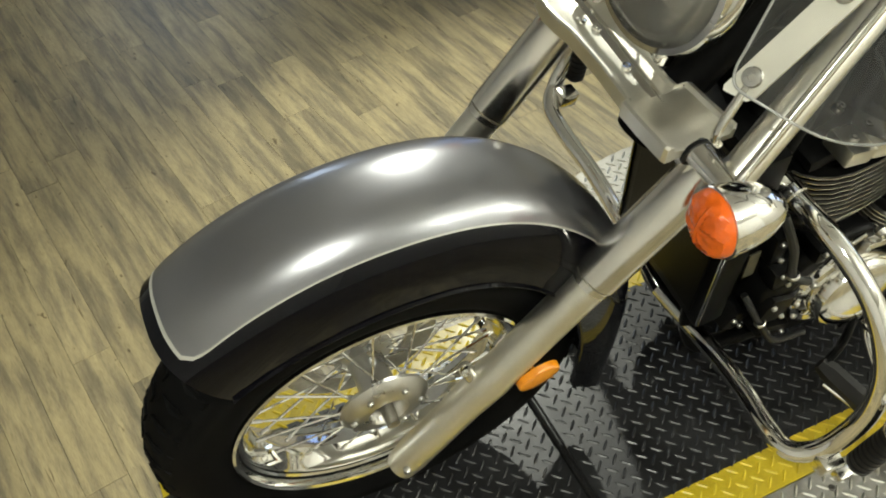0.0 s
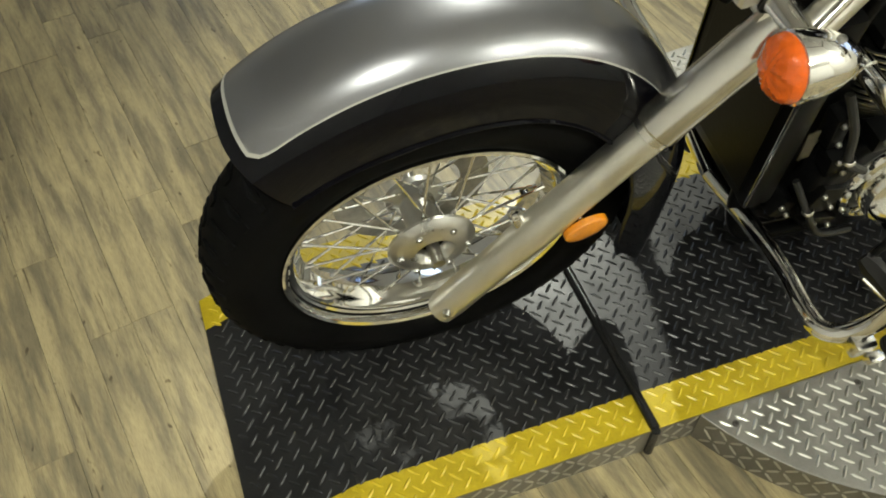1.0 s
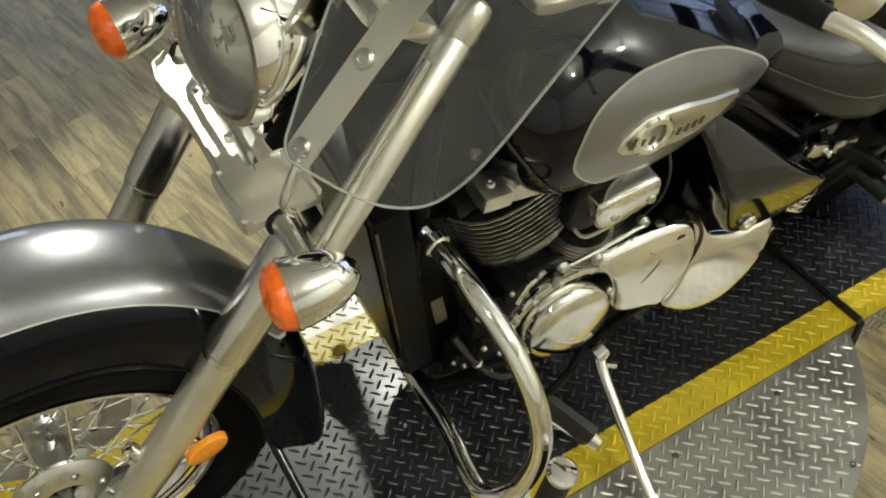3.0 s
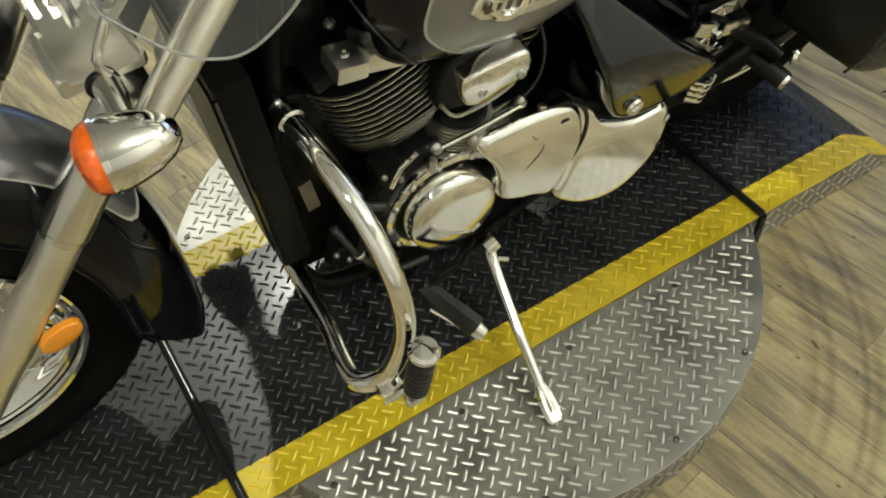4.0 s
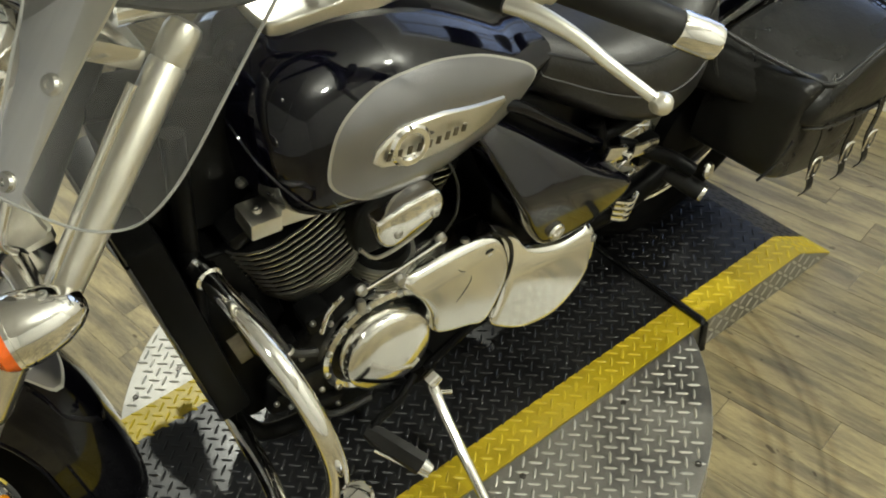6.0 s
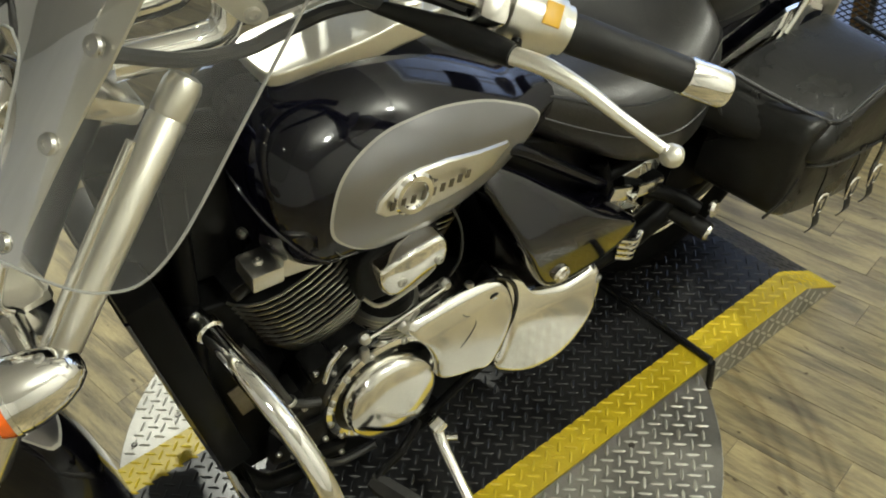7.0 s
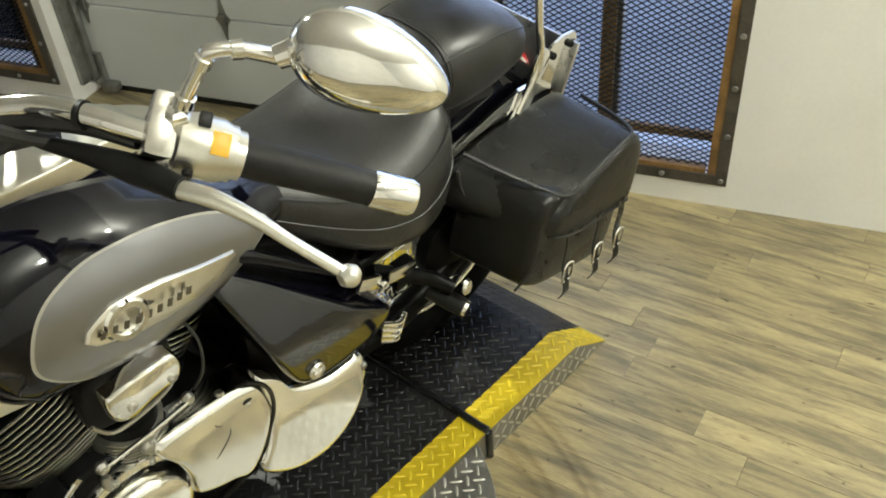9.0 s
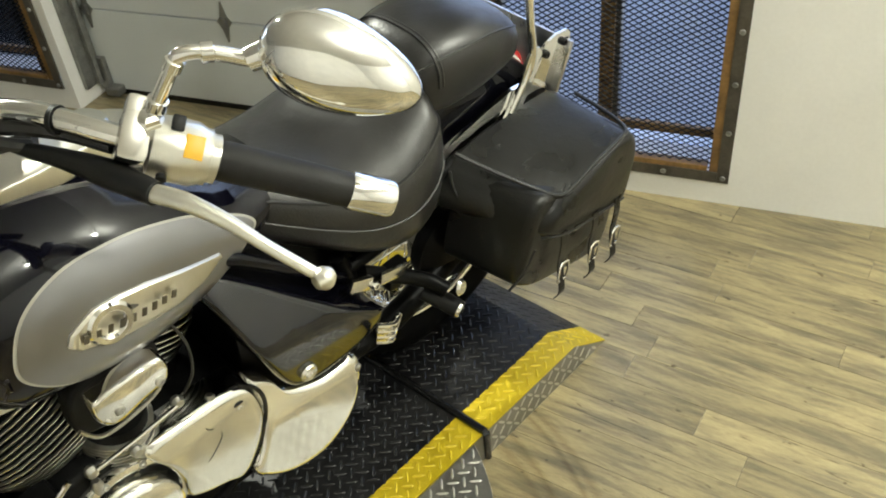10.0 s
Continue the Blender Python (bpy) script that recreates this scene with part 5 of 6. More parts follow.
# rear wheel, fender and struts
rear = wheel("rear_wheel", REAR, 0.335, 0.222, 0.084, "wide black rear tyre on a spoked wheel", 36)
part("hub", lathe([(0.04, -0.09), (0.075, -0.08), (0.08, -0.05), (0.045, -0.03), (0.045, 0.03), (0.08, 0.05), (0.08, 0.09)], REAR, (0, 1, 0), 36), SATIN, rear, "satin alloy hub")
rf = build_fender("rear_fender", REAR, 0.415, 28, 178, 0.05, "glossy black rear fender")
for s in (-1, 1):
    bm = bmesh.new()
    loops = []
    for x, z, h in ((1.60, 0.600, 0.014), (1.66, 0.618, 0.016), (1.76, 0.640, 0.02), (1.84, 0.648, 0.026), (1.90, 0.640, 0.03), (1.95, 0.622, 0.02)):
        loops.append([(x, s * y, z + dz) for y, dz in ((0.118, -h), (0.127, -h), (0.130, 0), (0.127, h), (0.118, h))])
    rings(bm, loops)
    strut = part("fender_strut", bm, CHROME, rf, "chrome fender strut")
    part("frame_rail", tube([(1.36, s * 0.13, 0.50), (1.50, s * 0.145, 0.53), (1.62, s * 0.13, 0.575), (1.76, s * 0.118, 0.60), (1.9, s * 0.11, 0.60)], 0.014, 14, 4), BLACK_SATIN, rf, "black frame rail")
    hoop = tube([(1.83, s * 0.135, 0.63), (1.875, s * 0.135, 0.70), (1.885, s * 0.134, 0.75), (1.872, s * 0.13, 0.82), (1.865, s * 0.12, 0.92), (1.875, s * 0.10, 1.0)], 0.0085, 14, 6)
    part("backrest_post", hoop, CHROME, rf, "chrome backrest upright")
    side = pillow([(1.80, 0.60), (1.845, 0.60), (1.90, 0.69), (1.915, 0.73), (1.895, 0.755), (1.872, 0.74), (1.85, 0.68)], s * 0.132, s * 0.138, 0.002, 0, 3)
    part("post_plate", side, CHROME, rf, "chrome side plate")
bk_plate = bmesh.new()
box((0.012, 0.27, 0.12), (2.005, 0, 0.655), 0.004, Matrix.Rotation(radians(18), 4, "Y"), bk_plate)
pl = part("licence_bracket", bk_plate, SATIN, rf, "bright metal plate bracket with black trim")
part("licence_trim", tube([(1.985, -0.115, 0.605), (2.005, -0.115, 0.60), (2.03, -0.115, 0.70), (2.01, -0.115, 0.715)], 0.005, 8, 3), BLACK_PLASTIC, pl, "black rubber trim")
for y in (-0.085, 0.085):
    for z in (0.625, 0.69):
        part("plate_bolt", bolt((1.995 + (z - 0.655) * 0.32, y, z), (-1, 0, 0.3), 0.007, 0.006), BLACK_PLASTIC, pl)
part("sissy_plate", pillow([(1.93, 0.60), (2.02, 0.615), (2.035, 0.70), (2.02, 0.735), (1.95, 0.73), (1.92, 0.68)], -0.118, -0.112, 0.002, 0, 2), CHROME, rf, "chrome sissy bar side plate")
tl = part("tail_lamp", lathe([(0.045, 0.0), (0.048, 0.02), (0.04, 0.05), (0.02, 0.062), (0, 0.064)], (1.985, 0, 0.60), (1, 0, 0.15), 30), RED, bike, "round red tail lamp in a chrome shell")
part("shell", lathe([(0.05, 0.004), (0.052, -0.01), (0.045, -0.04), (0.02, -0.06), (0, -0.062)], (1.985, 0, 0.60), (1, 0, 0.15), 30), CHROME, tl)
part("backrest_pad", pillow([(1.86, 0.96), (1.90, 0.965), (1.905, 1.09), (1.87, 1.11), (1.845, 1.09)], -0.13, 0.13, 0.02, 0.0, 3), VINYL, bike, "black passenger backrest pad")

# saddlebags
def flared(bm, k, slope=0.0):
    """Slants the front end of a bag back towards its outer side, and its top down there by slope."""
    for v in bm.verts:
        v.co.z -= slope * max(0.0, abs(v.co.y) - 0.15) * min(1.0, max(0.0, (1.98 - v.co.x) / 0.24)) * min(1.0, max(0.0, (v.co.z - 0.50) / 0.10))
        v.co.x += k * max(0.0, abs(v.co.y) - 0.15) * min(1.0, max(0.0, (1.90 - v.co.x) / 0.24))
    return bm


for s in (-1, 1):
    y = lambda v: s * v
    body_out = [(1.628, 0.400), (1.650, 0.366), (1.70, 0.343), (1.80, 0.318), (1.93, 0.292), (1.972, 0.31), (1.988, 0.42), (1.985, 0.53), (1.95, 0.575), (1.75, 0.58), (1.668, 0.575), (1.642, 0.49)]
    bag = part("saddlebag", flared(pillow(body_out, y(0.150), y(0.326), 0.022, 0.006, 4, steps=5), 0.18), LEATHER, bike, "black leather saddlebag with buckled straps")
    lid_out = [(1.622, 0.512), (1.632, 0.572), (1.680, 0.612), (1.76, 0.626), (1.90, 0.632), (1.965, 0.62), (1.998, 0.575), (2.0, 0.50), (1.985, 0.425), (1.93, 0.438), (1.84, 0.455), (1.76, 0.468), (1.66, 0.482)]
    lid = part("lid", flared(pillow(lid_out, y(0.138), y(0.347), 0.022, 0.004, 4, steps=5), 0.45, 0.24), LEATHER, bag, "leather lid flap")
    part("piping", tube([(1.650, y(0.150), 0.632), (1.690, y(0.225), 0.604), (1.735, y(0.305), 0.580), (1.752, y(0.331), 0.577), (1.775, y(0.339), 0.583), (1.845, y(0.339), 0.606), (1.93, y(0.336), 0.619), (1.966, y(0.325), 0.618), (1.985, y(0.27), 0.618), (1.99, y(0.18), 0.622)], 0.0045, 8, 5), PIPING, lid, "piped lid seam")
    part("piping", tube([(1.634, y(0.152), 0.600), (1.640, y(0.170), 0.545), (1.672, y(0.230), 0.490), (1.705, y(0.300), 0.480), (1.728, y(0.345), 0.492), (1.78, y(0.352), 0.478), (1.84, y(0.352), 0.466), (1.93, y(0.350), 0.452), (1.98, y(0.346), 0.440)], 0.0032, 8, 5), PIPING, lid, "piped flap edge")
    part("piping", tube([(1.640, y(0.318), 0.385), (1.665, y(0.332), 0.43), (1.690, y(0.334), 0.475)], 0.003, 8, 3), PIPING, bag, "piped front corner")
    for x, z in ((1.755, 0.480), (1.865, 0.461), (1.945, 0.452)):
        strap = bmesh.new()
        line = [(x, 0.349, z + 0.012), (x + 0.002, 0.353, z - 0.02), (x + 0.004, 0.351, z - 0.075), (x + 0.006, 0.355, z - 0.11), (x + 0.002, 0.366, z - 0.145), (x - 0.004, 0.359, z - 0.165)]
        loops = [[(px - 0.009, y(py), pz), (px + 0.009, y(py), pz), (px + 0.009, y(py + 0.0028), pz), (px - 0.009, y(py + 0.0028), pz)] for px, py, pz in curve_through(line, 4)]
        rings(strap, loops)
        st = part("strap", strap, LEATHER, bag, "black leather strap", smooth=False)
        fr = [(x + 0.006 + dx, y(0.359 + 0.010 * (1 - abs(dz) / 0.024)), z - 0.098 + dz) for dx, dz in ((-0.0145, -0.018), (-0.0145, 0.018), (-0.006, 0.024), (0.006, 0.024), (0.0145, 0.018), (0.0145, -0.018), (0.006, -0.024), (-0.006, -0.024))]
        part("buckle", tube(fr, 0.0028, 8, 3, closed=True), CHROME, st, "chrome roller buckle")

# engine
eng = part("engine", pillow([(0.70, 0.22), (0.76, 0.16), (0.92, 0.145), (1.06, 0.17), (1.14, 0.24), (1.15, 0.36), (1.10, 0.43), (0.98, 0.46), (0.82, 0.47), (0.72, 0.42), (0.685, 0.32)], 0.15, -0.150, 0.02, 0, 3), ENGINE_BLACK, bike, "black V-twin engine with chrome covers")


def cylinder(base, top, r, fins, label, back=False):
    base, top = Vector(base), Vector(top)
    d = (top - base).normalized()
    length = (top - base).length
    u = Vector((d.z, 0, -d.x))
    v = Vector((0, 1, 0))

    def loop(h, rx, ry, n=28):
        return [base + d * h + u * rx * math.copysign(abs(math.cos(a)) ** 0.75, math.cos(a)) + v * ry * math.copysign(abs(math.sin(a)) ** 0.75, math.sin(a)) for a in [2 * math.pi * k / n for k in range(n)]]

    core = bmesh.new()
    rings(core, [loop(0, r * 0.80, r * 0.9), loop(length, r * 0.80, r * 0.9)])
    barrel = part("cylinder", core, ENGINE_BLACK, eng, label)
    for k in range(fins):
        h = length * (k + 0.5) / fins
        g = r * (0.60 + 0.40 * min(1, k / (fins * 0.5)) ** 0.8)
        fin = bmesh.new()
        rings(fin, [loop(h - 0.0013, g, g * 1.08), loop(h + 0.0013, g, g * 1.08)])
        f = part("fin", fin, ENGINE_BLACK, barrel, angle=30)
        lip = bmesh.new()
        rings(lip, [loop(h - 0.0011, g + 0.0006, g * 1.08 + 0.0006), loop(h + 0.0011, g + 0.0006, g * 1.08 + 0.0006)], cap0=False, cap1=False)
        rings(lip, [loop(h - 0.0011, g - 0.003, g * 1.08 - 0.003), loop(h - 0.0014, g + 0.0004, g * 1.08 + 0.0004)], cap0=False, cap1=False)
        rings(lip, [loop(h + 0.0014, g - 0.003, g * 1.08 - 0.003), loop(h + 0.0014, g + 0.0004, g * 1.08 + 0.0004)], cap0=False, cap1=False)
        part("fin_edge", lip, FIN_EDGE, barrel, "bright machined fin edges", angle=30)
    return barrel, d, u


front_cyl, fd, fu = cylinder((0.842, 0, 0.392), (0.764, 0, 0.662), 0.126, 20, "black finned front cylinder with bright fin edges")
rear_cyl, rd, ru = cylinder((0.975, 0, 0.425), (1.062, 0, 0.705), 0.090, 18, "black finned rear cylinder with bright fin edges")
turn = Matrix((fu, Vector((0, 1, 0)), fd)).transposed().to_4x4()
head = Vector((0.764, 0, 0.662))
rc = part("rocker_cover", box((0.200, 0.210, 0.030), head + fd * 0.016, 0.010, turn), ENGINE_BLACK, eng, "black cylinder head")
part("rocker_cap", box((0.050, 0.055, 0.030), Vector((0.712, -0.110, 0.690)), 0.005, Matrix.Rotation(radians(8), 4, "Y")), HOUSING, rc, "polished rocker cap")
part("rocker_cap", box((0.078, 0.065, 0.036), Vector((0.772, -0.106, 0.688)), 0.009, Matrix.Rotation(radians(12), 4, "Y")), HOUSING, rc, "polished rocker cap")
part("cap_bolt", bolt((0.712, -0.110, 0.704), (0, 0, 1), 0.0075, 0.006), STEEL, rc)
part("cap_bolt", bolt((0.715, -0.060, 0.715), (0, -0.3, 1), 0.0085, 0.010), STEEL, rc)


# chrome side covers: the round alternator cover, the middle cover and the long rear cover
CC = (0.858, 0.322)


def folded_cover(name, outline, centre, out, fold, lean_up, lean_low, edge_in, label, parent, foot=0.12, reach=0.86):
    """A cast cover: a vertical outer face, its part above the fold line leaning in, its rim rolled back; fold gives z0 and the slope along x."""
    ring = curve_through([(x, z, 0) for x, z in outline], 4, True)
    cx, cz = centre
    bm = bmesh.new()

    def depth(x, z, f):
        d = z - (fold[0] + fold[1] * (x - cx))
        soft = math.sqrt(d * d + 0.00001)
        edge = max(0.0, (f - reach) / (1 - reach))
        return out - lean_up * (soft + d) / 2 - lean_low * (soft - d) / 2 - edge_in * (1 - math.sqrt(max(0.0, 1 - edge * edge)))

    loops = [[(p.x, -foot, p.y) for p in ring]]
    for f in (1.0, 0.997, 0.985, 0.965, 0.935, 0.90, 0.86, 0.78, 0.68, 0.58, 0.48, 0.38, 0.28, 0.18, 0.08, 0.02):
        loops.append([(cx + (p.x - cx) * f, -depth(cx + (p.x - cx) * f, cz + (p.y - cz) * f, f), cz + (p.y - cz) * f) for p in ring])
    rings(bm, loops)
    return part(name, bm, POLISHED, parent, label, angle=28)


bm = lathe([(0.094, 0.120), (0.119, 0.120), (0.121, 0.152), (0.117, 0.164), (0.109, 0.168), (0.101, 0.164), (0.095, 0.150)], (CC[0], 0, CC[1]), (0, -1, 0), 64, closed_profile=True)
ring = part("alternator_ring", bm, CHROME, eng, "chrome round engine cover ring")
bm = lathe([(0.084, 0.120), (0.088, 0.150), (0.0885, 0.184), (0.085, 0.195), (0.076, 0.2005), (0.040, 0.204), (0, 0.205)], (CC[0], 0, CC[1]), (0, -1, 0), 64)
for v in bm.verts:
    v.co.z = CC[1] + (v.co.z - CC[1]) * 0.9
    v.co.y -= 0.17 * (CC[1] - v.co.z)
dm = part("alternator_cover", bm, POLISHED, ring, "domed chrome cover")
part("cover_plug", lathe([(0.021, 0.198), (0.022, 0.205), (0.018, 0.2075), (0.009, 0.206), (0.008, 0.203), (0, 0.203)], (0.874, 0, 0.252), (0, -1, 0.17), 28), CHROME, dm, "round chrome plug")
part("cover_recess", lathe([(0.096, 0.135), (0, 0.135)], (CC[0], 0, CC[1]), (0, -1, 0), 40), ENGINE_BLACK, ring, "black recess")
for a in (30, 66, 100, 128, 155, 184, 212):
    c = Vector((CC[0] + 0.112 * math.cos(radians(a)), -0.164, CC[1] + 0.112 * math.sin(radians(a))))
    part("cover_bolt", bolt(c, (0, -1, 0), 0.0065, 0.006), STEEL, ring)
for a in (62, 92, 122, 150):
    c = Vector((CC[0] + 0.0885 * math.cos(radians(a)), -0.135, CC[1] + 0.0885 * math.sin(radians(a))))
    part("inner_bolt", bolt(c, (0, -1, 0), 0.0065, 0.016), CHROME, ring)
mc = folded_cover("middle_cover", [(0.943, 0.327), (0.944, 0.365), (0.932, 0.405), (0.912, 0.438), (0.914, 0.458), (0.95, 0.462), (1.03, 0.463), (1.085, 0.460), (1.108, 0.450), (1.119, 0.415), (1.116, 0.375), (1.09, 0.328), (1.047, 0.288), (1.012, 0.298), (0.969, 0.310)], (1.02, 0.382), 0.190, (0.425, 0.08), 0.42, -0.25, 0.014, "long chrome engine side cover", eng)
rcv = folded_cover("rear_cover", [(1.122, 0.418), (1.135, 0.420), (1.160, 0.402), (1.180, 0.366), (1.215, 0.345), (1.265, 0.328), (1.317, 0.325), (1.343, 0.323), (1.355, 0.302), (1.350, 0.272), (1.326, 0.226), (1.278, 0.190), (1.214, 0.173), (1.140, 0.188), (1.085, 0.224), (1.074, 0.250), (1.105, 0.299), (1.124, 0.35)], (1.205, 0.262), 0.192, (0.315, -0.12), 0.50, -0.25, 0.018, "long tapering chrome rear cover", eng)
part("cover_screw", bolt((1.342, -0.188, 0.296), (0.3, -0.95, 0), 0.009, 0.006), STEEL, rcv)
part("cover_gap", tube([(1.088, -0.180, 0.472), (1.112, -0.190, 0.452), (1.124, -0.194, 0.415), (1.121, -0.196, 0.370), (1.104, -0.196, 0.325), (1.083, -0.194, 0.280), (1.066, -0.190, 0.248)], 0.0042, 8, 5), DARK_SEAL, mc, "black gap between the covers")
for x, z, r, y in ((1.079, 0.425, 0.012, -0.184), (0.972, 0.362, 0.010, -0.196)):
    e = part("cover_emblem", pillow([(x - r * 0.8, z + r * 0.9), (x, z + r * 1.2), (x + r * 0.8, z + r * 0.9), (x + r * 0.7, z - r * 0.6), (x, z - r * 1.2), (x - r * 0.7, z - r * 0.6)], y + 0.006, y - 0.0045, 0.002, 0, 2), BLACK_PLASTIC, mc, "small dark bolt recess")
    part("recess_bolt", bolt((x, y - 0.004, z), (0, -1, 0), r * 0.5, 0.003), STEEL, e)
for x, z in ((0.830, 0.440), (0.912, 0.452), (0.982, 0.446), (1.045, 0.452)):
    part("cover_bolt", tube([(x, -0.160, z - 0.012), (x, -0.160, z + 0.010), (x + 0.001, -0.160, z + 0.016)], [0.0095, 0.009, 0.006], 12, 1), STEEL, mc, "steel cover bolt")
part("clutch_arm", tube([(0.748, -0.17, 0.445), (0.765, -0.17, 0.482), (0.795, -0.17, 0.505)], 0.0045, 8, 2), CHROME, eng, "small chrome bracket")
part("breather_wire", tube([(1.010, -0.165, 0.462), (1.013, -0.187, 0.43), (1.030, -0.190, 0.418), (1.032, -0.196, 0.40), (1.010, -0.201, 0.38), (0.982, -0.203, 0.362)], 0.0012, 6, 5), CABLE, mc, "thin black wire")

# small finned case, the polished oval cover and its rail
case = part("finned_case", lathe([(0.052, 0), (0.052, 0.075), (0.045, 0.085), (0, 0.085)], (0.898, -0.10, 0.425), (0.1, -0.12, 1), 28), ENGINE_BLACK, eng, "small black finned case")
for k in range(8):
    c = Vector((0.898, -0.10, 0.433)) + Vector((0.1, -0.12, 1)).normalized() * 0.0088 * k
    part("fin", lathe([(0.046, -0.0012), (0.061, -0.0012), (0.061, 0.0012), (0.046, 0.0012)], c, (0.1, -0.12, 1), 28, closed_profile=True), FIN_EDGE, case, "bright fin edge")
oval = part("oval_cover", pillow([(0.860, 0.640), (0.874, 0.650), (0.915, 0.655), (0.962, 0.655), (0.979, 0.645), (0.983, 0.620), (0.974, 0.600), (0.935, 0.590), (0.893, 0.578), (0.869, 0.588), (0.859, 0.612)], -0.150, -0.190, 0.010, 0.003, 3), CHROME, eng, "polished oval side cover")
for x, z in ((0.893, 0.608), (0.962, 0.612)):
    part("cover_bolt", bolt((x, -0.1915, z), (0, -1, 0), 0.008, 0.0035), STEEL, oval)
part("oval_base", pillow([(0.835, 0.60), (0.85, 0.65), (0.90, 0.675), (0.97, 0.68), (0.99, 0.63), (0.97, 0.57), (0.90, 0.545), (0.845, 0.555)], -0.08, -0.155, 0.01, 0, 3), ENGINE_BLACK, oval, "black intake housing")
part("oval_rim", tube([(0.838, -0.165, 0.585), (0.862, -0.17, 0.553), (0.91, -0.17, 0.552), (0.965, -0.17, 0.572), (0.985, -0.165, 0.61)], 0.0035, 8, 4), STEEL, oval)
part("link_rod", tube([(0.828, -0.175, 0.498), (0.90, -0.178, 0.507), (0.985, -0.178, 0.520)], 0.0042, 10, 2), CHROME, eng, "chrome shift rod")
for x, z in ((0.828, 0.498), (0.985, 0.520), (0.90, 0.475)):
    part("rod_end", lathe([(0, -0.011), (0.008, -0.008), (0.011, 0), (0.008, 0.008), (0, 0.011)], (x, -0.172, z), (0, 1, 0), 14), STEEL, eng)

# side cover below the seat
def side_cover(sgn):
    """A three-cornered cover with a soft crease: its upper face leans in to the seat, its lower face to the engine."""
    outline = [(1.080, 0.676), (1.100, 0.690), (1.131, 0.675), (1.206, 0.607), (1.292, 0.530), (1.360, 0.478), (1.398, 0.442), (1.398, 0.415), (1.375, 0.395), (1.333, 0.378), (1.249, 0.371), (1.200, 0.384), (1.175, 0.408), (1.152, 0.455), (1.128, 0.52), (1.105, 0.585), (1.085, 0.645)]
    ring = curve_through([(x, z, 0) for x, z in outline], 5, True)
    cx, cz = 1.225, 0.500

    def depth(x, z, f):
        d = z - (0.54 - 0.19 * (x - 1.147))
        fold = math.sqrt(d * d + 0.00012)
        inn = 0.60 * (fold + d) / 2 + 0.12 * (fold - d) / 2
        edge = max(0.0, (f - 0.86) / 0.14)
        return 0.224 - inn - 0.018 * (1 - math.sqrt(max(0.0, 1 - edge * edge)))

    bm = bmesh.new()
    loops = [[(p.x, sgn * 0.10, p.y) for p in ring]]
    for f in (1.0, 0.995, 0.98, 0.955, 0.92, 0.88, 0.8, 0.7, 0.6, 0.5, 0.4, 0.3, 0.2, 0.1, 0.03):
        loops.append([(cx + (p.x - cx) * f, sgn * depth(cx + (p.x - cx) * f, cz + (p.y - cz) * f, f), cz + (p.y - cz) * f) for p in ring])
    rings(bm, loops)
    return part("side_cover", bm, BLACK_COAT, bike, "glossy black triangular side cover", angle=70)


sc = side_cover(-1)
side_cover(1)
part("side_cover_lock", lathe([(0.016, 0.20), (0.018, 0.222), (0.015, 0.226), (0.009, 0.224), (0.008, 0.221), (0, 0.221)], (1.208, 0.004, 0.424), (0, -1, 0.02), 24), CHROME_SOFT, sc, "round alloy lock")
part("battery_box", pillow([(1.14, 0.68), (1.18, 0.68), (1.38, 0.56), (1.44, 0.40), (1.40, 0.22), (1.16, 0.22), (1.14, 0.42)], 0.10, -0.11, 0.01, 0, 2), BLACK_SATIN, bike, "black inner frame box")

# frame
fr = part("frame", tube([(0.64, -0.07, 0.86), (0.60, -0.085, 0.60), (0.575, -0.09, 0.36), (0.60, -0.10, 0.20), (0.68, -0.11, 0.135), (0.95, -0.11, 0.125), (1.25, -0.12, 0.14), (1.36, -0.125, 0.22), (1.40, -0.13, 0.40), (1.36, -0.13, 0.55)], 0.017, 14, 6), BLACK_SATIN, bike, "black tubular cradle frame")
part("frame_tube", tube([(0.64, 0.07, 0.86), (0.60, 0.085, 0.60), (0.575, 0.09, 0.36), (0.60, 0.10, 0.20), (0.68, 0.11, 0.135), (0.95, 0.11, 0.125), (1.25, 0.12, 0.14), (1.36, 0.125, 0.22), (1.40, 0.13, 0.40), (1.36, 0.13, 0.55)], 0.017, 14, 6), BLACK_SATIN, fr, "black frame tube")
part("head_tube", tube([at_fork(0.62, 0, 0.03), at_fork(0.94, 0, 0.03)], 0.032, 20, 1), BLACK_SATIN, fr, "black steering head")
part("backbone", tube([at_fork(0.85, 0, 0.05), (0.80, 0, 0.84), (1.05, 0, 0.76), (1.3, 0, 0.62)], 0.03, 14, 4), BLACK_SATIN, fr, "black backbone tube")
part("neck_cover", pillow([(0.56, 0.84), (0.64, 0.90), (0.74, 0.86), (0.74, 0.72), (0.71, 0.645), (0.60, 0.66), (0.56, 0.74)], 0.055, -0.055, 0.015, 0, 1), BLACK_SATIN, fr, "black steering neck cover")
rad = bmesh.new()
box((0.055, 0.262, 0.46), (0.567, 0, 0.522), 0.010, Matrix.Rotation(radians(-5.5), 4, "Y"), rad)
rd_ob = part("radiator", rad, BLACK_SATIN, bike, "black radiator behind a guard")
part("radiator_core", box((0.004, 0.215, 0.40), (0.5375, 0, 0.522), 0.001, Matrix.Rotation(radians(-5.5), 4, "Y")), ENGINE_BLACK, rd_ob, "dark radiator core", smooth=False)

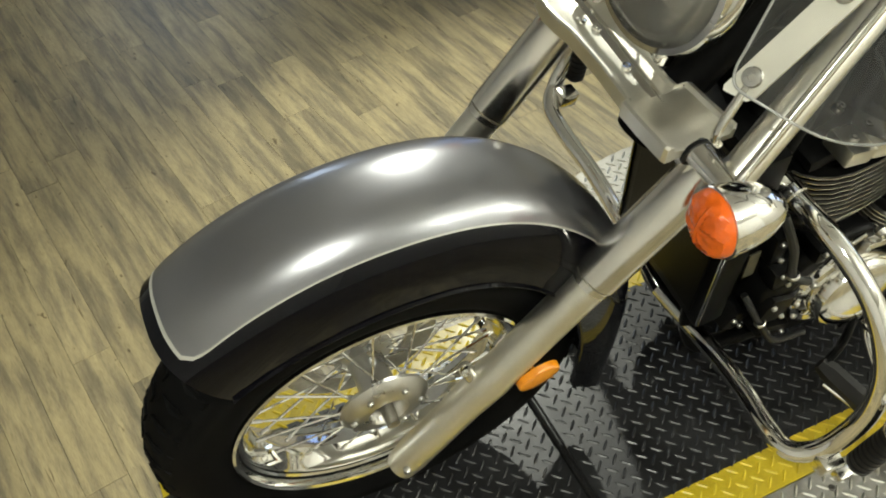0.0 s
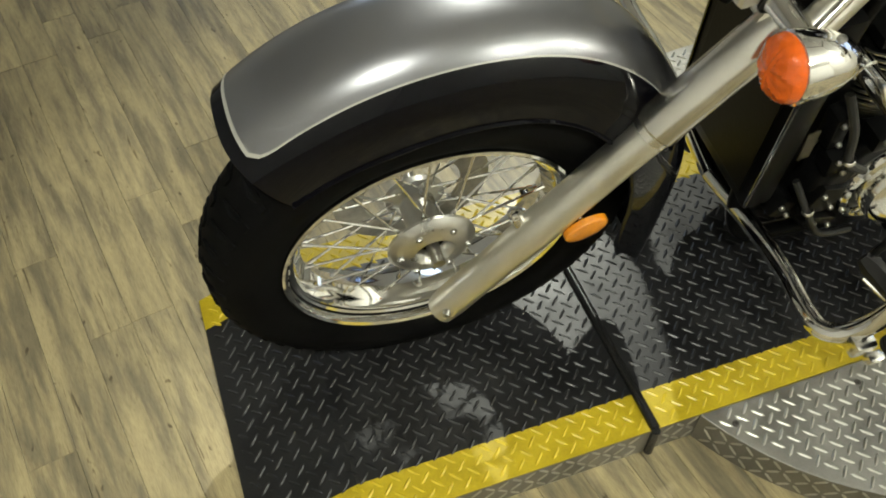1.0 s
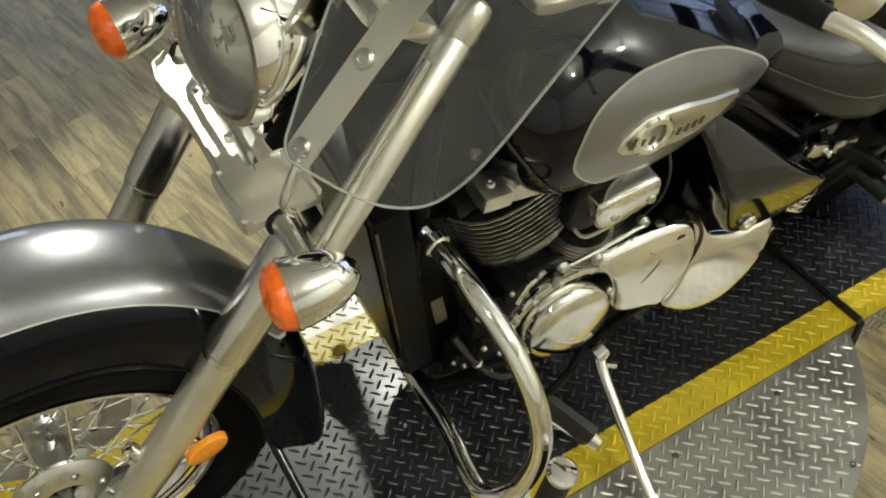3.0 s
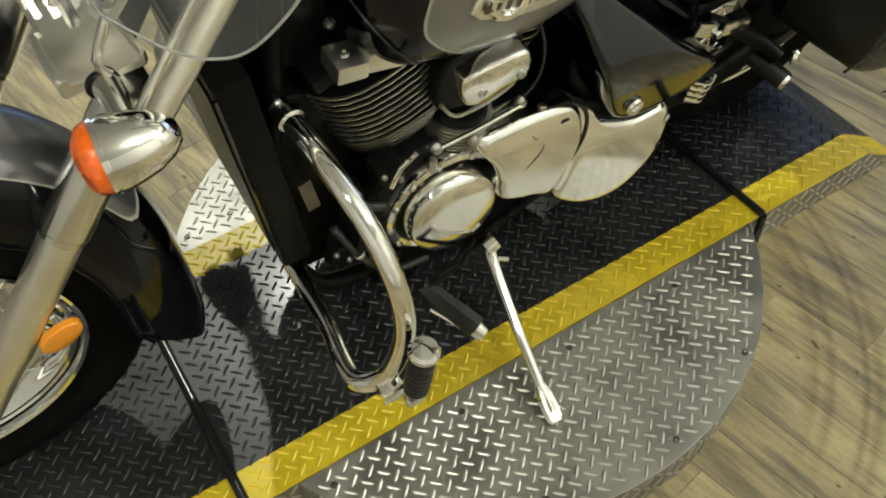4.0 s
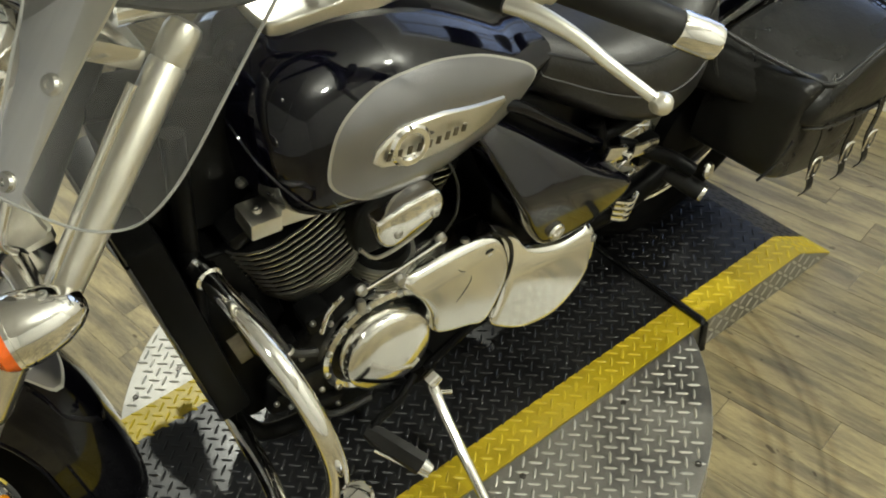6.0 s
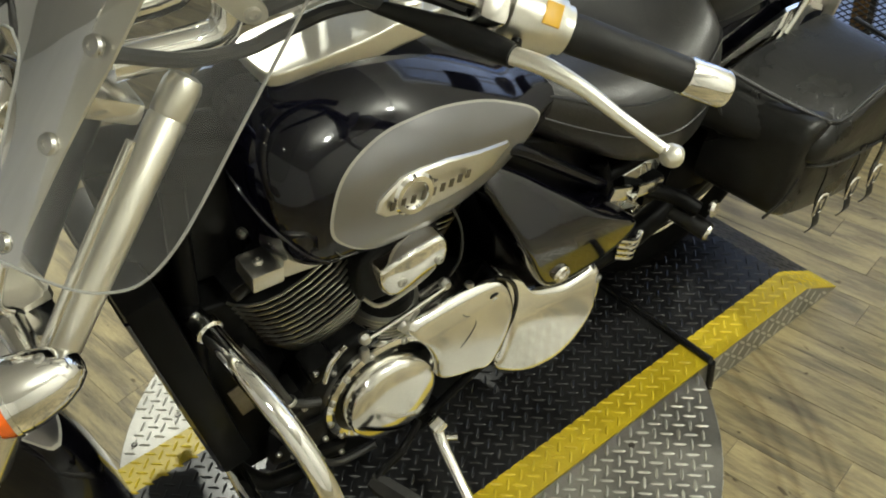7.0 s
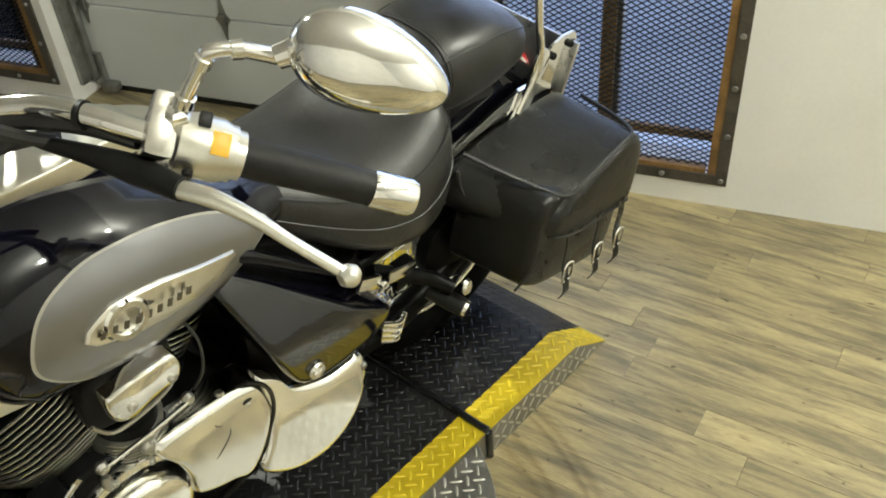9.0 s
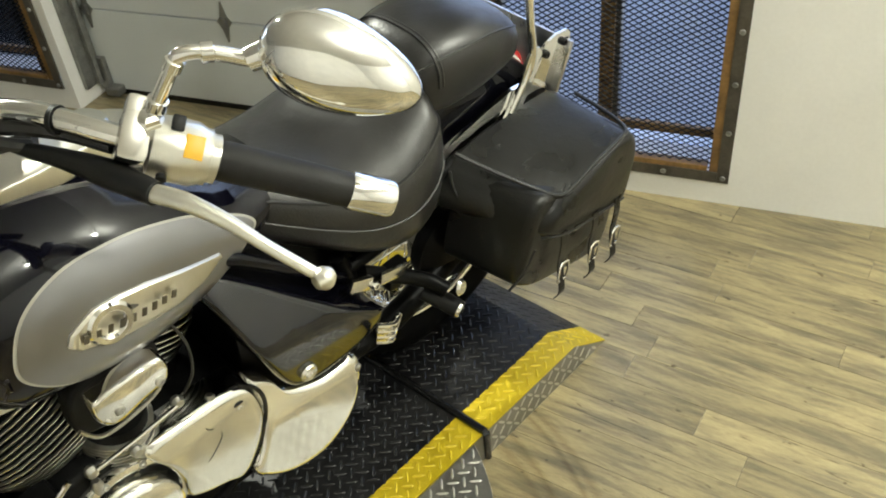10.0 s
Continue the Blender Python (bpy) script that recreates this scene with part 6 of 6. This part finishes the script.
# engine guard with its highway pegs
for s in (-1, 1):
    pts = both([(0.606, -0.105, 0.655), (0.612, -0.13, 0.65), (0.62, -0.22, 0.645), (0.632, -0.31, 0.61), (0.640, -0.375, 0.54), (0.638, -0.405, 0.46), (0.618, -0.412, 0.385), (0.592, -0.405, 0.335), (0.565, -0.38, 0.312), (0.564, -0.33, 0.302), (0.574, -0.26, 0.290), (0.580, -0.15, 0.266), (0.588, -0.06, 0.232), (0.594, -0.002, 0.212)], -s * -1)
    pts = [Vector((p.x, s * (abs(p.y) + (0.5 * max(0.0, abs(p.y) - 0.30) if s > 0 else 0.0)), p.z)) for p in pts]
    guard = part("engine_guard", tube(pts, 0.0165, 20, 6), CHROME, bike, "bent chrome engine guard")
    part("guard_clamp", lathe([(0.0185, -0.009), (0.021, -0.007), (0.021, 0.007), (0.0185, 0.009)], pts[1], pts[2] - pts[0], 20, closed_profile=False), CHROME, guard, "chrome clamp ring")
    part("guard_tab", tube([(0.606, s * 0.085, 0.66), (0.606, s * 0.105, 0.655)], 0.016, 12, 1), BLACK_SATIN, guard)
    base = Vector((0.600, s * 0.425, 0.330))
    clamp = box((0.04, 0.036, 0.034), base, 0.008)
    box((0.03, 0.02, 0.02), base + Vector((0.03, s * 0.022, -0.03)), 0.006, None, clamp)
    cl = part("peg_clamp", clamp, CHROME_SOFT, guard, "alloy highway peg clamp")
    p0, p1 = Vector((0.630, s * 0.452, 0.345)), Vector((0.641, s * 0.455, 0.475))
    d = (p1 - p0).normalized()
    prof = [(0.013, 0.0)]
    for k in range(9):
        h = 0.008 + k * 0.0125
        prof += [(0.0205, h), (0.0205, h + 0.0075), (0.0175, h + 0.0085), (0.0175, h + 0.0115)]
    peg = part("highway_peg", lathe(prof + [(0.0175, 0.122)], p0, d, 20), GRIP_RUBBER, cl, "ribbed black rubber highway peg")
    part("peg_cap", lathe([(0.0215, 0.118), (0.0235, 0.122), (0.0235, 0.130), (0.019, 0.135), (0, 0.137)], p0, d, 24), CHROME, cl, "chrome peg cap")

# side stand, foot controls
stand = part("side_stand", tube([(0.928, -0.215, 0.203), (0.920, -0.245, 0.180), (0.902, -0.36, 0.132), (0.885, -0.47, 0.098), (0.879, -0.52, 0.088)], [0.016, 0.0120, 0.0105, 0.0105, 0.009], 16, 6), CHROME, bike, "long chrome side stand")
part("stand_knuckle", lathe([(0.008, -0.014), (0.0185, -0.012), (0.0185, 0.012), (0.008, 0.014)], (0.928, -0.217, 0.203), (0.9, 0.1, 0.35), 24), CHROME, stand, "chrome pivot knuckle")
part("stand_pin", tube([(0.925, -0.225, 0.168), (0.955, -0.245, 0.168)], [0.006, 0.0075], 12, 1), CHROME, stand, "chrome stand pin")
ft = bmesh.new()
loops = []
for t, w, h in ((0.0, 0.010, 0.008), (0.2, 0.015, 0.009), (0.6, 0.019, 0.006), (0.9, 0.017, 0.004), (1.0, 0.010, 0.004)):
    c = Vector((0.885, -0.468, 0.0985)).lerp(Vector((0.877, -0.540, 0.0855)), t)
    loops.append([c + Vector((dx, 0, dz)) for dx, dz in ((-w, 0), (-w * 0.7, h), (w * 0.7, h), (w, 0), (w * 0.7, -h * 0.4), (-w * 0.7, -h * 0.4))])
rings(ft, loops)
part("stand_foot", ft, CHROME, stand, "flattened chrome stand foot")
part("stand_bracket", box((0.06, 0.03, 0.05), (0.93, -0.175, 0.185), 0.006), BLACK_SATIN, stand, "black stand bracket")
part("stand_spring", tube([(0.93, -0.19, 0.20), (1.0, -0.185, 0.222), (1.07, -0.178, 0.235)], 0.0095, 10, 2), BLACK_SATIN, stand, "black return spring")
shift = part("shift_lever", tube([(0.90, -0.20, 0.215), (0.84, -0.235, 0.225), (0.79, -0.255, 0.245), (0.765, -0.265, 0.245)], 0.008, 10, 4), BLACK_SATIN, bike, "black heel-toe shift lever")
part("shift_peg", tube([(0.760, -0.258, 0.244), (0.770, -0.276, 0.238), (0.812, -0.353, 0.205)], [0.013, 0.020, 0.022], 6, 1, flat=0.62), GRIP_RUBBER, shift, "black rubber foot peg")
part("peg_end", tube([(0.812, -0.353, 0.205), (0.820, -0.368, 0.198)], [0.015, 0.011], 14, 1), CHROME, shift, "chrome peg end")
part("peg_edge", tube([(0.757, -0.287, 0.216), (0.812, -0.370, 0.187)], 0.0035, 8, 1), CHROME, shift)

# exhausts on the far side, rear suspension, cables
for z0, z1 in ((0.30, 0.22), (0.24, 0.16)):
    part("exhaust_pipe", tube([(0.70, 0.09, z0 + 0.15), (0.66, 0.16, z0 + 0.04), (0.78, 0.20, z1 + 0.02), (1.2, 0.21, z1), (1.6, 0.215, z1 + 0.01), (2.05, 0.22, z1 + 0.05)], [0.022, 0.022, 0.024, 0.036, 0.042, 0.042], 18, 6), CHROME, bike, "chrome exhaust pipe")
for k in range(4):
    part("swingarm_rib", tube([(1.434 - 0.002 * k, -0.150, 0.311 - 0.015 * k), (1.470 - 0.003 * k, -0.162, 0.297 - 0.015 * k), (1.496 - 0.006 * k, -0.152, 0.300 - 0.015 * k)], 0.0058, 8, 3), CHROME, bike, "bright finned drive case rib")
part("swingarm", tube([(1.36, -0.12, 0.26), (1.5, -0.125, 0.26), (1.70, -0.12, 0.325)], 0.028, 14, 3), BLACK_SATIN, bike, "black swingarm")
part("drive_case", lathe([(0.02, 0.07), (0.095, 0.075), (0.10, 0.11), (0.07, 0.135), (0.03, 0.145), (0, 0.145)], REAR, (0, -1, 0), 32), BLACK_SATIN, bike, "black final drive case")
bm = tube([(1.40, -0.15, 0.49), (1.46, -0.17, 0.455), (1.52, -0.20, 0.42), (1.545, -0.235, 0.40)], 0.016, 12, 4)
box((0.05, 0.03, 0.06), (1.47, -0.165, 0.45), 0.008, None, bm)
pb = part("passenger_peg_bracket", bm, BLACK_SATIN, bike, "black passenger peg bracket")
part("passenger_peg", tube([(1.527, -0.19, 0.376), (1.552, -0.262, 0.358)], 0.0195, 16, 1), BLACK_PLASTIC, pb, "black folded passenger peg")
part("peg_end", lathe([(0.0185, 0), (0.0185, 0.004), (0.016, 0.008), (0, 0.008)], (1.552, -0.262, 0.358), (0.3, -0.93, -0.2), 18), CHROME_SOFT, pb, "round alloy peg end")
part("bracket_bolt", lathe([(0.014, 0), (0.018, 0.006), (0.013, 0.012), (0, 0.013)], (1.555, -0.255, 0.415), (0.3, -0.93, 0.2), 18), CHROME, pb, "chrome bracket bolt")
part("seat_bracket", box((0.055, 0.012, 0.03), (1.365, -0.185, 0.51), 0.004, Matrix.Rotation(radians(25), 4, "Y")), CHROME_SOFT, pb, "bright seat bracket")
part("seat_bracket", box((0.07, 0.010, 0.028), (1.45, -0.182, 0.475), 0.006, Matrix.Rotation(radians(14), 4, "Y")), CHROME_SOFT, pb, "bright seat bracket")
part("bracket_bolt", bolt((1.395, -0.19, 0.492), (0, -1, 0), 0.009, 0.008), CHROME, pb)
part("seat_rail", tube([(1.130, -0.14, 0.712), (1.165, -0.148, 0.690), (1.25, -0.154, 0.612), (1.345, -0.158, 0.525)], 0.0115, 14, 4), BLACK_GLOSS, bike, "glossy black seat rail")
for pts, r, lab in (([(0.60, -0.08, 1.085), (0.69, -0.09, 1.04), (0.765, -0.09, 1.022), (0.805, -0.09, 1.024), (0.875, -0.10, 1.036), (0.93, -0.14, 1.05)], 0.0095, "black clutch cable"),
                    ([(0.60, -0.150, 1.285), (0.68, -0.158, 1.250), (0.742, -0.160, 1.202), (0.814, -0.160, 1.143), (0.885, -0.160, 1.078), (0.915, -0.165, 1.060)], 0.0080, "black clutch cable"),
                    ([(0.70, 0.05, 1.05), (0.60, 0.06, 1.10), (0.50, 0.02, 1.08), (0.47, 0.0, 1.0)], 0.006, "black wiring loom"),
                    ([(0.72, 0.1, 1.07), (0.60, 0.12, 1.09), (0.52, 0.09, 1.02), (0.50, 0.07, 0.9)], 0.006, "black throttle cable"),
                    ([(1.02, -0.14, 0.66), (1.035, -0.15, 0.60), (1.03, -0.155, 0.54), (1.01, -0.15, 0.50)], 0.0028, "thin breather hose"),
                    ([(0.97, -0.25, 1.078), (0.935, -0.19, 1.085), (0.88, -0.12, 1.078), (0.80, -0.06, 1.042), (0.70, -0.03, 1.03)], 0.0105, "black switch wiring")):
    part("cable", tube(pts, r, 8, 6), CABLE, bike, lab)
# dark clutter between the cylinders and under the tank
part("air_box", pillow([(0.86, 0.52), (0.87, 0.60), (0.90, 0.68), (0.98, 0.68), (1.01, 0.60), (1.0, 0.50), (0.93, 0.47)], 0.10, -0.085, 0.01, 0, 2), ENGINE_BLACK, bike, "black intake body")
part("oil_filter", lathe([(0.04, 0), (0.04, 0.07), (0.034, 0.078), (0, 0.078)], (0.69, -0.03, 0.26), (-1, 0, 0), 28), ENGINE_BLACK, bike, "black oil filter")
part("inner_shroud", pillow([(0.60, 0.19), (0.70, 0.18), (0.73, 0.40), (0.70, 0.62), (0.61, 0.64), (0.585, 0.55), (0.61, 0.3)], 0.085, -0.085, 0.01, 0, 1), BLACK_SATIN, bike, "black plastic shroud behind the radiator")
part("relay_label", box((0.022, 0.002, 0.075), (0.627, -0.122, 0.447), 0.0, Matrix.Rotation(radians(-9), 4, "Y")), DULL_METAL, bike, "small bright foil tag", smooth=False)
for x, z in ((1.952, 0.705), (2.008, 0.712), (2.012, 0.645), (1.955, 0.625)):
    part("plate_bolt", bolt((x, -0.118, z), (0, -1, 0), 0.0085, 0.008), BLACK_PLASTIC, rf, "black rubber bolt cap")
# castings, hoses and bolts between the downtube and the round cover
for x, y, z, sx, sy, sz, a in ((0.715, -0.135, 0.300, 0.060, 0.050, 0.075, 12), (0.700, -0.125, 0.395, 0.045, 0.045, 0.060, -14), (0.735, -0.145, 0.225, 0.070, 0.040, 0.035, 20), (0.755, -0.135, 0.455, 0.050, 0.050, 0.040, -8), (0.672, -0.110, 0.470, 0.030, 0.040, 0.085, -10), (0.668, -0.105, 0.245, 0.040, 0.050, 0.050, 30)):
    lump = part("casting", box((sx, sy, sz), (x, y, z), 0.009, Matrix.Rotation(radians(a), 4, "Y")), ENGINE_BLACK, eng, "black engine casting")
    for dx, dz in ((-0.3, 0.32), (0.3, -0.32)):
        part("casting_bolt", bolt((x + dx * sx, y - sy / 2, z + dz * sz), (0, -1, 0), 0.0055, 0.006), STEEL, lump)
for pts, r in (([(0.650, -0.115, 0.560), (0.672, -0.145, 0.500), (0.690, -0.160, 0.430), (0.735, -0.165, 0.395)], 0.008), ([(0.660, -0.120, 0.330), (0.690, -0.160, 0.270), (0.740, -0.172, 0.200), (0.820, -0.170, 0.178)], 0.007)):
    part("hose", tube(pts, r, 10, 6), CABLE, eng, "black rubber hose")
for x, y, z in ((0.690, -0.160, 0.432), (0.688, -0.158, 0.276)):
    part("hose_clip", lathe([(0.0095, -0.004), (0.0108, -0.003), (0.0108, 0.003), (0.0095, 0.004)], (x, y, z), (0.3, -0.2, -1), 16, closed_profile=True), STEEL, eng, "bright hose clip")
# thin glossy strips added to give the radiator's corners their highlight line
for y in (-1, 1):
    part("radiator_edge_glint", tube([(0.519, y * 0.131, 0.735), (0.543, y * 0.131, 0.49), (0.5605, y * 0.131, 0.31)], 0.0035, 8, 2), BLACK_COAT, rd_ob, "added glossy black strip for the radiator's corner highlight")
